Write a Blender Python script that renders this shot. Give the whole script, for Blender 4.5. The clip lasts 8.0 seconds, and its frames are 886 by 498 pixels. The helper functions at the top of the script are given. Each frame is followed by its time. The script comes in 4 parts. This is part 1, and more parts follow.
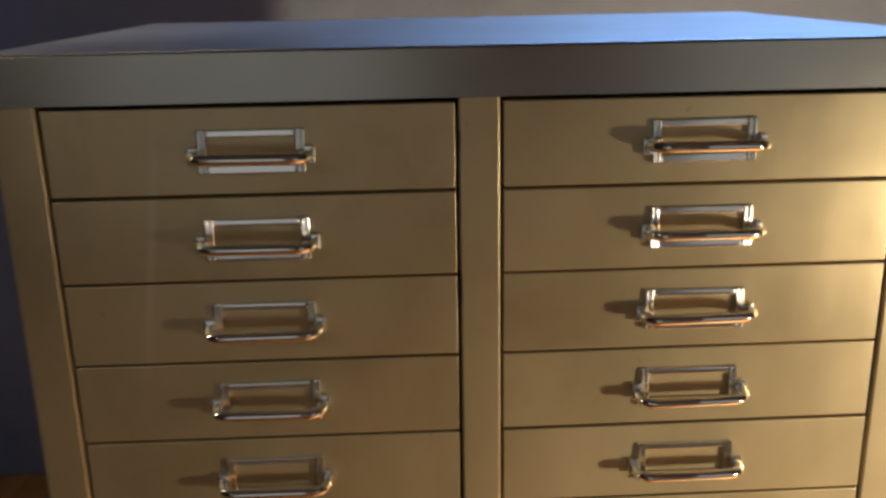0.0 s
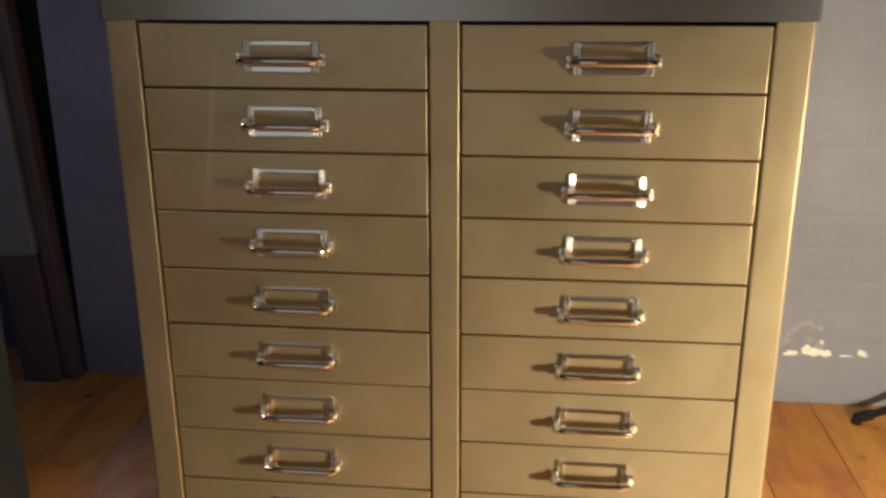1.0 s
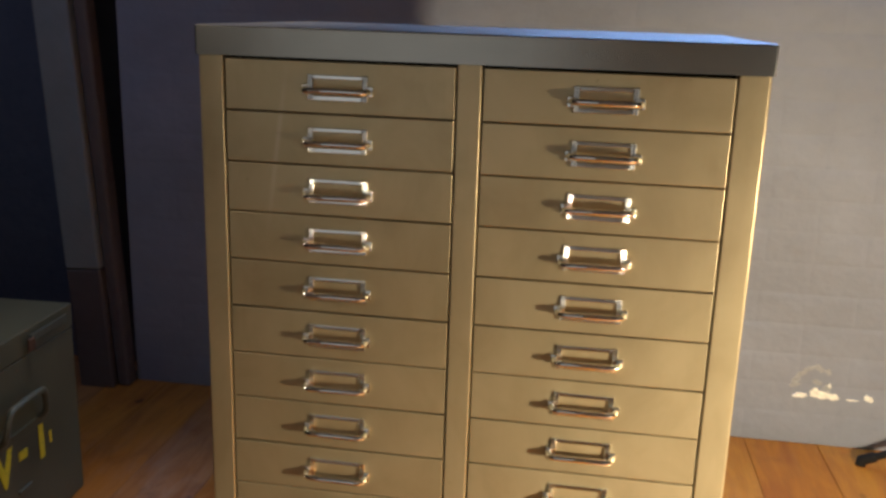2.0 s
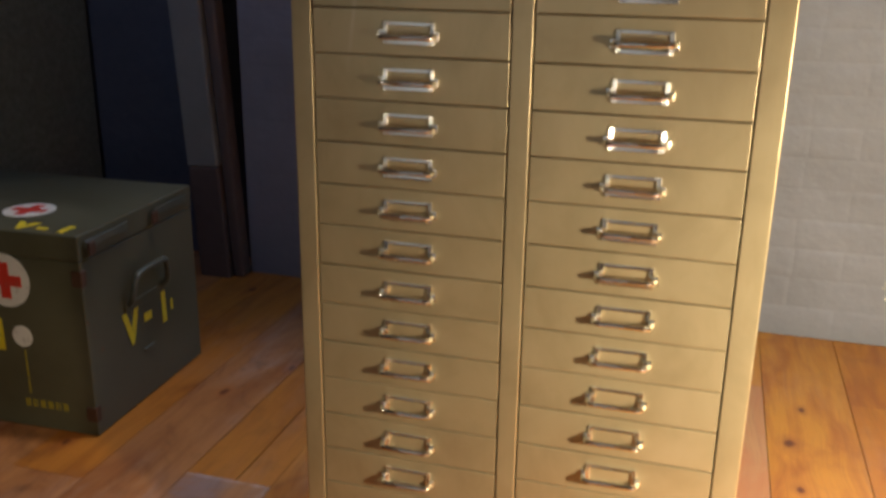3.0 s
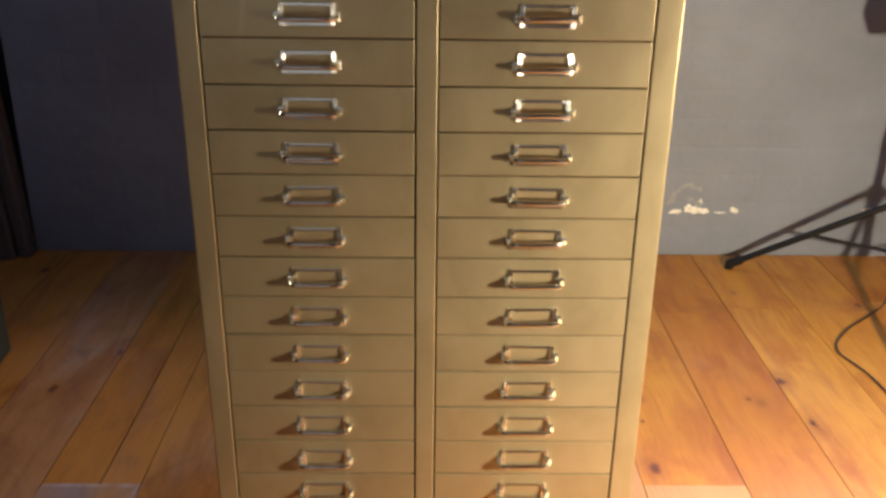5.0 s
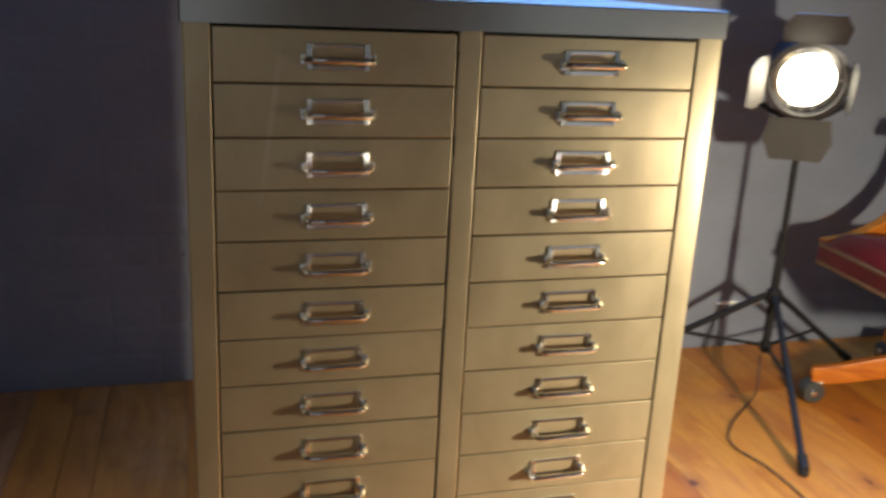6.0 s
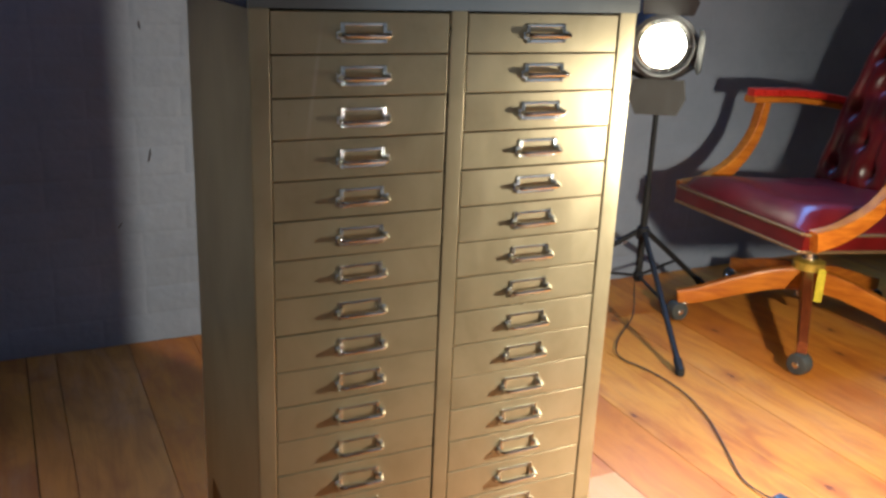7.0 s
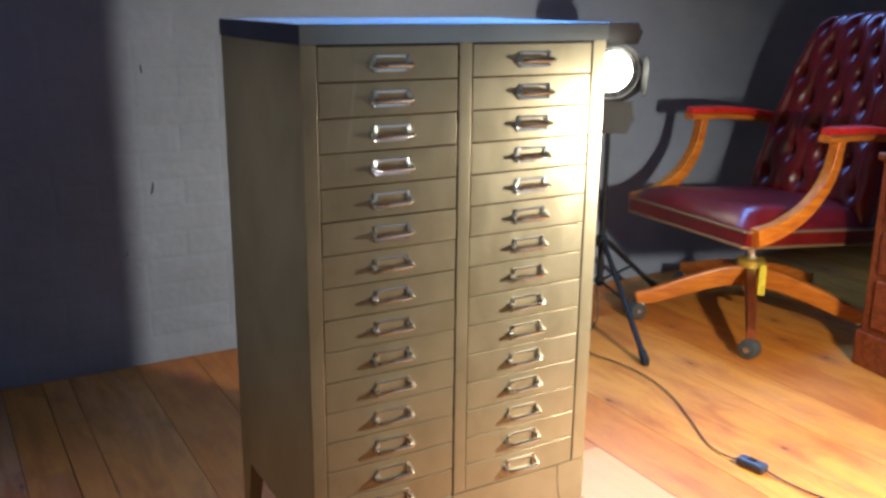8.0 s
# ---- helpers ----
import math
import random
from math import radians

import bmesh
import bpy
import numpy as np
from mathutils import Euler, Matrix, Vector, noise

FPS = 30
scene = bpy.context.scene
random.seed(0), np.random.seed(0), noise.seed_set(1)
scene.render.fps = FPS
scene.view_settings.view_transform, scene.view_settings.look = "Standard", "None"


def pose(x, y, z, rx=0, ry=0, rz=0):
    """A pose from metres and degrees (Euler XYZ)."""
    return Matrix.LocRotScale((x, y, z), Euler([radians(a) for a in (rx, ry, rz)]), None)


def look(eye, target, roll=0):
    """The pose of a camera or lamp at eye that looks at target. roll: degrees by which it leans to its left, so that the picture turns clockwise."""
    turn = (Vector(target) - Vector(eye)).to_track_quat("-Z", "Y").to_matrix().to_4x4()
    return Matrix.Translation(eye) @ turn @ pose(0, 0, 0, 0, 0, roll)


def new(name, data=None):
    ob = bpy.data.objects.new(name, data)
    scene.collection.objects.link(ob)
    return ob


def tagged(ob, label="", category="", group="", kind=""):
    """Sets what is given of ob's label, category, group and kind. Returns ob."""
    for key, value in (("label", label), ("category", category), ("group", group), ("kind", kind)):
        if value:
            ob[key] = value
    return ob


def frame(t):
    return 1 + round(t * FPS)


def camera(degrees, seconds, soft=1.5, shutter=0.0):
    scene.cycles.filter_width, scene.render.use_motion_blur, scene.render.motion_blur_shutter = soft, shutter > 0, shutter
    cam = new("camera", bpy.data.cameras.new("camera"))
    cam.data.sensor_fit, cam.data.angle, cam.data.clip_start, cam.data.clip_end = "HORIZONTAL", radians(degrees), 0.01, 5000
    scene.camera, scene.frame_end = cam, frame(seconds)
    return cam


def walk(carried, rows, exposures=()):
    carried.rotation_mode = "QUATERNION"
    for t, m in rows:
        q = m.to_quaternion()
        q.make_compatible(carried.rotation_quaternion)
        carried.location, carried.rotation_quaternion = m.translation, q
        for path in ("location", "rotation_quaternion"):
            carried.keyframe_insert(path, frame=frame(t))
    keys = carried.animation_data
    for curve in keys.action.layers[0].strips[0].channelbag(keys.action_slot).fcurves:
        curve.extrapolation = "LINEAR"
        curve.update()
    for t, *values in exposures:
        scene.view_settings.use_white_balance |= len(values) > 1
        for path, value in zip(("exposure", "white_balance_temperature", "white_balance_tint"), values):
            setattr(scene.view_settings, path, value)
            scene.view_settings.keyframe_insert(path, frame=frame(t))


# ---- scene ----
cam = camera(51.6, 8.0, 2.9, 0.3)
PATH = [
    (0, (-0.045, -0.523, 1.016), (0.03, 1.394, 0.451), -1.1),
    (0.2, (-0.005, -0.579, 1.023), (-0.099, 1.345, 0.484), -1.6),
    (0.5, (0.035, -0.643, 1.022), (-0.147, 1.279, 0.501), -1.6),
    (0.8, (0.061, -0.696, 1.009), (-0.166, 1.198, 0.409), -1.2),
    (1, (0.074, -0.726, 0.999), (-0.129, 1.169, 0.391), -0.2),
    (1.2, (0.074, -0.763, 1.006), (-0.099, 1.153, 0.457), 0.2),
    (2.3, (0.163, -0.925, 0.995), (-0.208, 0.975, 0.493), 0.9),
    (2.5, (0.203, -0.951, 0.981), (-0.227, 0.931, 0.456), -0.8),
    (2.7, (0.216, -0.979, 0.952), (-0.327, 0.856, 0.37), -0.4),
    (3, (0.204, -1.002, 0.908), (-0.33, 0.824, 0.29), 0.8),
    (3.5, (0.192, -1.048, 0.825), (-0.218, 0.731, 0.008), -0.2),
    (4, (0.17, -1.066, 0.81), (-0.217, 0.692, -0.061), 0.2),
    (4.5, (0.122, -1.057, 0.88), (-0.072, 0.758, 0.063), 1.5),
    (4.7, (0.078, -1.053, 0.925), (-0.013, 0.783, 0.135), 1.5),
    (5.8, (-0.219, -0.883, 0.996), (0.154, 0.972, 0.347), 1.3),
    (6, (-0.27, -0.884, 1.007), (0.251, 0.958, 0.427), 2.9),
    (6.2, (-0.338, -0.919, 1.015), (0.389, 0.863, 0.473), 3.5),
    (6.5, (-0.45, -0.976, 1.021), (0.411, 0.738, 0.457), 1.7),
    (7, (-0.544, -1.084, 1.018), (0.295, 0.626, 0.409), 2.4),
    (7.5, (-0.602, -1.188, 1.018), (0.239, 0.517, 0.397), 1.4),
    (8, (-0.758, -1.245, 1.017), (0.206, 0.426, 0.49), 0.6),
]
walk(cam, [(t, look(eye, target, roll)) for t, eye, target, roll in PATH],
     [(0, -0.17, 6500, 10), (0.5, 0.06, 6500, 10), (1.0, 0.09, 6500, 10), (3.0, 0.03, 6500, 10), (3.5, -0.05, 6500, 10), (4.5, -0.10, 6500, 10), (6.0, -0.17, 5800, 9), (7.0, -0.18, 5350, 7), (8.0, -0.18, 5150, 8)])

# ---- world, lights, exposure ----
world = bpy.data.worlds.new("world")
scene.world = world
world.use_nodes = True
world.node_tree.nodes["Background"].inputs[0].default_value = (0.68, 0.67, 0.64, 1)
world.node_tree.nodes["Background"].inputs[1].default_value = 0.50


def lamp_object(name, kind, m, power, colour, **settings):
    data = bpy.data.lights.new(name, kind)
    data.energy, data.color = power, colour
    for key, value in settings.items():
        setattr(data, key, value)
    ob = new(name, data)
    ob.matrix_world = m
    return ob


KEY = (0.88, -0.62, 0.70)
lamp_object("key_spot", "SPOT", look(KEY, (0.70, 0.35, 0.12)), 172, (1.0, 0.82, 0.55),
            spot_size=radians(134), spot_blend=1.0, shadow_soft_size=0.038)
lamp_object("blue_ceiling_light", "AREA", look((1.20, 1.08, 1.95), (1.05, 0.50, 0.90)), 42, (0.24, 0.47, 1.0),
            shape="RECTANGLE", size=3.3, size_y=0.3, spread=radians(88))
lamp_object("blue_wash_light", "SPOT", look((-1.20, -0.10, 2.45), (-1.35, 1.20, 0.80)), 22, (0.44, 0.56, 1.0),
            spot_size=radians(85), spot_blend=1.0, shadow_soft_size=0.10)
# added fill, no lamp seen: brightens the left floor and the crate's side
lamp_object("room_ceiling_spot", "SPOT", look((-0.42, 0.58, 2.45), (-0.80, 0.08, 0.0)), 66, (1.0, 0.86, 0.74),
            spot_size=radians(44), spot_blend=1.0, shadow_soft_size=0.08)

lamp_object("front_spot", "SPOT", look((-1.25, -1.38, 1.60), (0.03, 0.0, 0.82)), 15, (1.0, 0.90, 0.75),
            spot_size=radians(46), spot_blend=1.0, shadow_soft_size=0.025)
# added fill, no lamp seen: brightens the cabinet's left side panel
lamp_object("side_ceiling_spot", "SPOT", look((-2.05, 0.02, 1.75), (-0.27, 0.17, 0.62)), 66, (1.0, 0.89, 0.69),
            spot_size=radians(25), spot_blend=1.0, shadow_soft_size=0.12)

# ---- materials ----


def material(name, colour, rough=0.5, metal=0.0, coat=0.0):
    m = bpy.data.materials.new(name)
    m.use_nodes = True
    b = m.node_tree.nodes["Principled BSDF"]
    b.inputs["Base Color"].default_value = (*colour, 1)
    b.inputs["Roughness"].default_value = rough
    b.inputs["Metallic"].default_value = metal
    b.inputs["Coat Weight"].default_value = coat
    return m


class Web:
    """Short hand for the nodes of one material."""

    def __init__(self, m):
        self.tree = m.node_tree
        self.shader = m.node_tree.nodes["Principled BSDF"]

    def add(self, kind, links=None, **settings):
        n = self.tree.nodes.new(kind)
        for key, value in settings.items():
            setattr(n, key, value)
        for key, value in (links or {}).items():
            self.put(value, n.inputs[key])
        return n

    def put(self, value, socket):
        if isinstance(value, bpy.types.NodeSocket):
            self.tree.links.new(value, socket)
        else:
            socket.default_value = value

    def place(self, scale=(1, 1, 1), spread=0.0):
        """Object coordinates, shifted by the object's own random number."""
        co = self.add("ShaderNodeTexCoord").outputs["Object"]
        if spread:
            rnd = self.add("ShaderNodeObjectInfo").outputs["Random"]
            off = self.add("ShaderNodeVectorMath", {0: rnd, 1: (spread, spread * 1.7, spread * 0.6)}, operation="MULTIPLY").outputs[0]
            co = self.add("ShaderNodeVectorMath", {0: co, 1: off}, operation="ADD").outputs[0]
        return self.add("ShaderNodeMapping", {"Vector": co, "Scale": scale}).outputs[0]

    def world(self, scale):
        return self.add("ShaderNodeMapping", {"Vector": self.add("ShaderNodeNewGeometry").outputs["Position"], "Scale": scale}).outputs[0]

    def noise(self, vector, scale, detail=3.0, rough=0.55, twist=0.0):
        return self.add("ShaderNodeTexNoise", {"Vector": vector, "Scale": scale, "Detail": detail, "Roughness": rough, "Distortion": twist}).outputs["Fac"]

    def ramp(self, fac, stops):
        n = self.add("ShaderNodeValToRGB", {"Fac": fac})
        while len(n.color_ramp.elements) < len(stops):
            n.color_ramp.elements.new(0.5)
        for e, (at, c) in zip(n.color_ramp.elements, stops):
            e.position, e.color = at, (*c, 1) if len(c) == 3 else c
        return n.outputs["Color"]

    def mix(self, fac, a, b, blend="MIX"):
        n = self.add("ShaderNodeMix", data_type="RGBA", blend_type=blend)
        for value, socket in ((fac, n.inputs[0]), (a, n.inputs[6]), (b, n.inputs[7])):
            if isinstance(value, tuple) and len(value) == 3:
                value = (*value, 1)
            self.put(value, socket)
        return n.outputs[2]

    def span(self, fac, low, high, a=0.0, b=1.0):
        return self.add("ShaderNodeMapRange", {"Value": fac, "From Min": low, "From Max": high, "To Min": a, "To Max": b}).outputs[0]

    def bump(self, height, strength, distance):
        n = self.add("ShaderNodeBump", {"Height": height, "Strength": strength, "Distance": distance})
        self.tree.links.new(n.outputs[0], self.shader.inputs["Normal"])

    def out(self, **sockets):
        for key, value in sockets.items():
            self.put(value, self.shader.inputs[key.replace("_", " ")])


def steel_satin():
    """Clear-lacquered old sheet steel, warm grey, brushed up and down and tarnished in clouds."""
    m = material("satin_lacquered_steel", (0.40, 0.33, 0.22), 0.44, 0.62)
    w = Web(m)
    brush = w.noise(w.place((420, 420, 4), 3.0), 1.0, 3)
    cloud = w.noise(w.place((9, 9, 7), 5.0), 1.0, 5, 0.62, 0.5)
    broad = w.noise(w.world((5.0, 5.0, 3.2)), 1.0, 3, 0.5)
    base = w.ramp(cloud, [(0.28, (0.410, 0.338, 0.208)), (0.52, (0.488, 0.412, 0.260)), (0.74, (0.538, 0.458, 0.302))])
    base = w.mix(w.span(broad, 0.52, 0.72, 0.0, 0.45), base, (0.405, 0.326, 0.210))
    base = w.mix(w.span(brush, 0.3, 0.7, 0.0, 0.06), base, (0.55, 0.47, 0.33))
    specks = w.noise(w.place((90, 90, 60), 9.0), 1.0, 2)
    base = w.mix(w.span(specks, 0.76, 0.84, 0, 0.4), base, (0.14, 0.095, 0.05))
    smear = w.noise(w.place((26, 26, 3.5), 13.0), 1.0, 3, 0.6)
    at = w.add("ShaderNodeSeparateXYZ", {0: w.world((1, 1, 1))}).outputs

    def band(value, low, high, soft):
        rise = w.span(value, low - soft, low + soft)
        return w.add("ShaderNodeMath", {0: rise, 1: w.span(value, high - soft, high + soft, 1, 0)}, operation="MULTIPLY").outputs[0]

    # a rubbed streak down the upper drawers, and small knocks along the middle stile
    slant = w.add("ShaderNodeMath", {0: at[2], 1: -0.13, 2: at[0]}, operation="MULTIPLY_ADD").outputs[0]
    streak = w.add("ShaderNodeMath", {0: band(slant, -0.3105, -0.3065, 0.002), 1: band(at[2], 0.80, 0.915, 0.03)}, operation="MULTIPLY").outputs[0]
    base = w.mix(w.span(streak, 0, 1, 0, 0.35), base, (0.72, 0.66, 0.55))
    knock = w.noise(w.world((60, 60, 34)), 1.0, 2)
    dent = w.add("ShaderNodeMath", {0: band(at[0], -0.0165, -0.0132, 0.0006), 1: w.span(knock, 0.58, 0.64)}, operation="MULTIPLY").outputs[0]
    base = w.mix(w.span(dent, 0, 1, 0, 0.8), base, (0.05, 0.035, 0.02))
    rough = w.add("ShaderNodeMath", {0: w.span(cloud, 0.2, 0.8, 0.285, 0.34), 1: w.span(smear, 0.35, 0.75, -0.015, 0.04)}, operation="ADD").outputs[0]
    w.out(Base_Color=base, Roughness=rough)
    ripple = w.noise(w.place((11, 11, 16), 8.0), 1.0, 2)
    w.bump(w.add("ShaderNodeMath", {0: w.span(brush, 0, 1, 0, 0.02), 1: w.span(ripple, 0, 1, 0, 0.5)}, operation="ADD").outputs[0], 0.10, 0.002)
    return m


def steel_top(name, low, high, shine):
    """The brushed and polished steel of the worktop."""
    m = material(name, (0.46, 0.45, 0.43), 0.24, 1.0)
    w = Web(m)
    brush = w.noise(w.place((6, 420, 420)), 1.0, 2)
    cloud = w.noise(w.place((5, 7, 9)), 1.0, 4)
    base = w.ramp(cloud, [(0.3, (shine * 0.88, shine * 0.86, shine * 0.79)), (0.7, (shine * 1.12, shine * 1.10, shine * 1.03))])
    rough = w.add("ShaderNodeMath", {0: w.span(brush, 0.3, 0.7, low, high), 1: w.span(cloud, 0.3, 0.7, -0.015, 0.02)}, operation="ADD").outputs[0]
    w.out(Base_Color=base, Roughness=rough)
    return m


def chrome(name, low, high, metal=0.92):
    m = material(name, (0.88, 0.89, 0.88), low, metal)
    w = Web(m)
    n = w.noise(w.place((30, 30, 30), 4.0), 1.0, 2)
    w.out(Roughness=w.span(n, 0.35, 0.75, low, high))
    return m


def wall_paint(name, colour):
    m = material(name, colour, 0.62)
    w = Web(m)
    big = w.noise(w.world((2.2, 2.2, 3.0)), 1.0, 5, 0.6)
    fine = w.noise(w.world((45, 45, 45)), 1.0, 4, 0.6)
    lump = w.noise(w.world((13, 13, 16)), 1.0, 3, 0.5)
    dark = tuple(c * 0.82 for c in colour)
    light = tuple(min(1, c * 1.12) for c in colour)
    base = w.ramp(big, [(0.3, dark), (0.7, light)])
    base = w.mix(w.span(fine, 0.62, 0.75, 0, 0.2), base, tuple(c * 0.70 for c in colour))
    w.out(Base_Color=base, Roughness=w.span(fine, 0.3, 0.7, 0.5, 0.72))
    h = w.add("ShaderNodeMath", {0: lump, 1: w.span(fine, 0, 1, 0, 0.22)}, operation="ADD").outputs[0]
    w.bump(h, 0.75, 0.006)
    return m


def pine(name, tones, ring_tone, wear_most, knots=(), tone_spots=(), rim=None):
    """Lacquered pine boards that run along y, with knots."""
    m = material(name, tones[0], 0.42)
    w = Web(m)
    co = w.place((1, 1, 1), 7.0)
    warp = w.add("ShaderNodeTexNoise", {"Vector": co, "Scale": 2.2, "Detail": 2.0}).outputs["Color"]
    shift = w.add("ShaderNodeVectorMath", {0: warp, 1: (0.07, 0.0, 0.0)}, operation="MULTIPLY").outputs[0]
    bent = w.add("ShaderNodeVectorMath", {0: co, 1: shift}, operation="ADD").outputs[0]
    long = w.add("ShaderNodeMapping", {"Vector": bent, "Scale": (34, 1.3, 10)}).outputs[0]
    rings = w.noise(long, 1.0, 4, 0.6, 0.6)
    fine = w.noise(w.add("ShaderNodeMapping", {"Vector": bent, "Scale": (240, 9, 30)}).outputs[0], 1.0, 3)
    rnd = w.add("ShaderNodeObjectInfo").outputs["Random"]
    tone = w.ramp(rnd, list(zip((0.0, 0.35, 0.7, 1.0), tones)))
    base = w.mix(w.span(rings, 0.46, 0.70, 0, 0.5), tone, ring_tone)
    base = w.mix(w.span(fine, 0.5, 0.75, 0, 0.3), base, (0.20, 0.07, 0.02))
    blotch = w.noise(w.add("ShaderNodeMapping", {"Vector": bent, "Scale": (13, 4.2, 4)}).outputs[0], 1.0, 4, 0.6, 0.8)
    base = w.mix(w.span(blotch, 0.45, 0.70, 0, 0.75), base, ring_tone)
    base = w.mix(w.span(blotch, 0.42, 0.28, 0, 0.4), base, tones[2])
    knotco = w.add("ShaderNodeMapping", {"Vector": bent, "Scale": (8.5, 4.6, 1)}).outputs[0]
    v = w.add("ShaderNodeTexVoronoi", voronoi_dimensions="2D")
    ragged = w.add("ShaderNodeTexNoise", {"Vector": bent, "Scale": 45.0, "Detail": 2.0}).outputs["Color"]
    ragged = w.add("ShaderNodeVectorMath", {0: ragged, 1: (0.16, 0.16, 0.0)}, operation="MULTIPLY").outputs[0]
    knotco = w.add("ShaderNodeVectorMath", {0: knotco, 1: ragged}, operation="ADD").outputs[0]
    w.put(knotco, v.inputs["Vector"])
    w.put(1.0, v.inputs["Scale"])
    pick = w.add("ShaderNodeSeparateColor", {0: v.outputs["Color"]}).outputs[0]
    some = w.span(pick, 0.85, 0.88, 0, 1)
    ring = w.span(v.outputs["Distance"], 0.05, 0.30, 1, 0)
    core = w.span(v.outputs["Distance"], 0.030, 0.080, 1, 0)
    k1 = w.add("ShaderNodeMath", {0: ring, 1: some}, operation="MULTIPLY").outputs[0]
    k2 = w.add("ShaderNodeMath", {0: core, 1: some}, operation="MULTIPLY").outputs[0]
    base = w.mix(w.span(k1, 0, 1, 0, 0.6), base, (0.27, 0.075, 0.014))
    base = w.mix(w.span(k2, 0, 1, 0, 0.92), base, (0.085, 0.020, 0.006))
    wear = w.noise(w.world((3.1, 2.3, 1)), 1.0, 5, 0.62)
    scuff = w.noise(w.add("ShaderNodeMapping", {"Vector": co, "Scale": (28, 5, 5)}).outputs[0], 1.0, 4, 0.65, 0.6)
    worn = w.add("ShaderNodeMath", {0: w.span(wear, 0.46, 0.66), 1: w.span(scuff, 0.42, 0.66)}, operation="MULTIPLY").outputs[0]
    base = w.mix(w.span(worn, 0, 1, 0, wear_most), base, (0.40, 0.26, 0.19))
    stain = w.noise(w.world((6.5, 4.5, 1)), 1.0, 4, 0.6, 1.2)
    base = w.mix(w.span(stain, 0.58, 0.72, 0, wear_most), base, (0.10, 0.040, 0.016))
    place = w.world((1, 1, 0))
    torn = w.add("ShaderNodeTexNoise", {"Vector": place, "Scale": 38.0, "Detail": 3.0}).outputs["Color"]
    torn = w.add("ShaderNodeVectorMath", {0: torn, 1: (0.5, 0.5, 0.5)}, operation="SUBTRACT").outputs[0]

    def blob(x, y, size, ragged):
        off = w.add("ShaderNodeVectorMath", {0: torn, 1: (ragged * size,) * 3}, operation="MULTIPLY").outputs[0]
        at = w.add("ShaderNodeVectorMath", {0: place, 1: off}, operation="ADD").outputs[0]
        at = w.add("ShaderNodeVectorMath", {0: at, 1: (-x, -y, 0)}, operation="ADD").outputs[0]
        at = w.add("ShaderNodeVectorMath", {0: at, 1: (1.0, 0.62, 0)}, operation="MULTIPLY").outputs[0]
        return w.add("ShaderNodeVectorMath", {0: at}, operation="LENGTH").outputs["Value"]

    for x, y, size in knots:
        d = blob(x, y, size, 0.9)
        base = w.mix(w.span(d, size * 0.7, size * 2.2, 0.55, 0), base, (0.30, 0.085, 0.014))
        base = w.mix(w.span(d, size * 0.35, size, 0.9, 0), base, (0.10, 0.024, 0.007))
    for x, y, size, tone, most in tone_spots:
        base = w.mix(w.span(blob(x, y, size, 1.6), size * 0.3, size, most, 0), base, tone)
    if rim:
        own = w.add("ShaderNodeSeparateXYZ", {0: w.add("ShaderNodeTexCoord").outputs["Object"]}).outputs
        side = w.span(own[0], rim[0] - 0.016, rim[0] - 0.001)
        end = w.span(own[1], rim[1] - 0.012, rim[1] - 0.001)
        edge = w.add("ShaderNodeMath", {0: side, 1: end}, operation="MAXIMUM").outputs[0]
        edge = w.add("ShaderNodeMath", {0: edge, 1: w.span(scuff, 0.30, 0.60)}, operation="MULTIPLY").outputs[0]
        base = w.mix(w.span(edge, 0, 1, 0, 0.8), base, (0.52, 0.40, 0.34))
    w.out(Base_Color=base, Roughness=w.span(wear, 0.3, 0.7, 0.40, 0.60), Specular_IOR_Level=0.35)
    w.bump(w.mix(0.4, rings, fine), 0.12, 0.002)
    return m


def chair_wood(name, a, b, rough=0.36):
    m = material(name, a, rough, coat=0.0)
    w = Web(m)
    g = w.noise(w.place((9, 60, 60), 3.0), 1.0, 4, 0.6, 0.4)
    w.out(Base_Color=w.ramp(g, [(0.35, a), (0.68, b)]), Specular_IOR_Level=0.3)
    w.bump(g, 0.08, 0.002)
    return m


def leather():
    m = material("oxblood_leather", (0.16, 0.012, 0.016), 0.30)
    w = Web(m)
    grain = w.add("ShaderNodeTexVoronoi", {"Vector": w.place((1, 1, 1)), "Scale": 260.0}).outputs["Distance"]
    worn = w.noise(w.place((9, 9, 9)), 1.0, 4, 0.6)
    w.out(Base_Color=w.ramp(worn, [(0.3, (0.060, 0.003, 0.003)), (0.7, (0.125, 0.006, 0.005))]), Roughness=w.span(worn, 0.3, 0.7, 0.28, 0.35), Specular_IOR_Level=0.44)
    w.bump(grain, 0.12, 0.001)
    return m


def army_green():
    m = material("chipped_olive_paint", (0.085, 0.10, 0.065), 0.5)
    w = Web(m)
    big = w.noise(w.place((5, 5, 5)), 1.0, 5, 0.6)
    chip = w.noise(w.place((38, 38, 38)), 1.0, 4, 0.65)
    base = w.ramp(big, [(0.3, (0.052, 0.053, 0.030)), (0.7, (0.090, 0.089, 0.054))])
    base = w.mix(w.span(chip, 0.66, 0.72, 0, 0.8), base, (0.14, 0.06, 0.025))
    w.out(Base_Color=base, Roughness=w.span(big, 0.3, 0.7, 0.42, 0.6))
    w.bump(chip, 0.15, 0.002)
    return m


def worn_paint(name, colour, under, rough=0.55):
    m = material(name, colour, rough)
    w = Web(m)
    n = w.noise(w.place((55, 55, 55)), 1.0, 4, 0.7)
    w.out(Base_Color=w.mix(w.span(n, 0.56, 0.62, 0, 0.9), (*colour,), (*under,)))
    return m


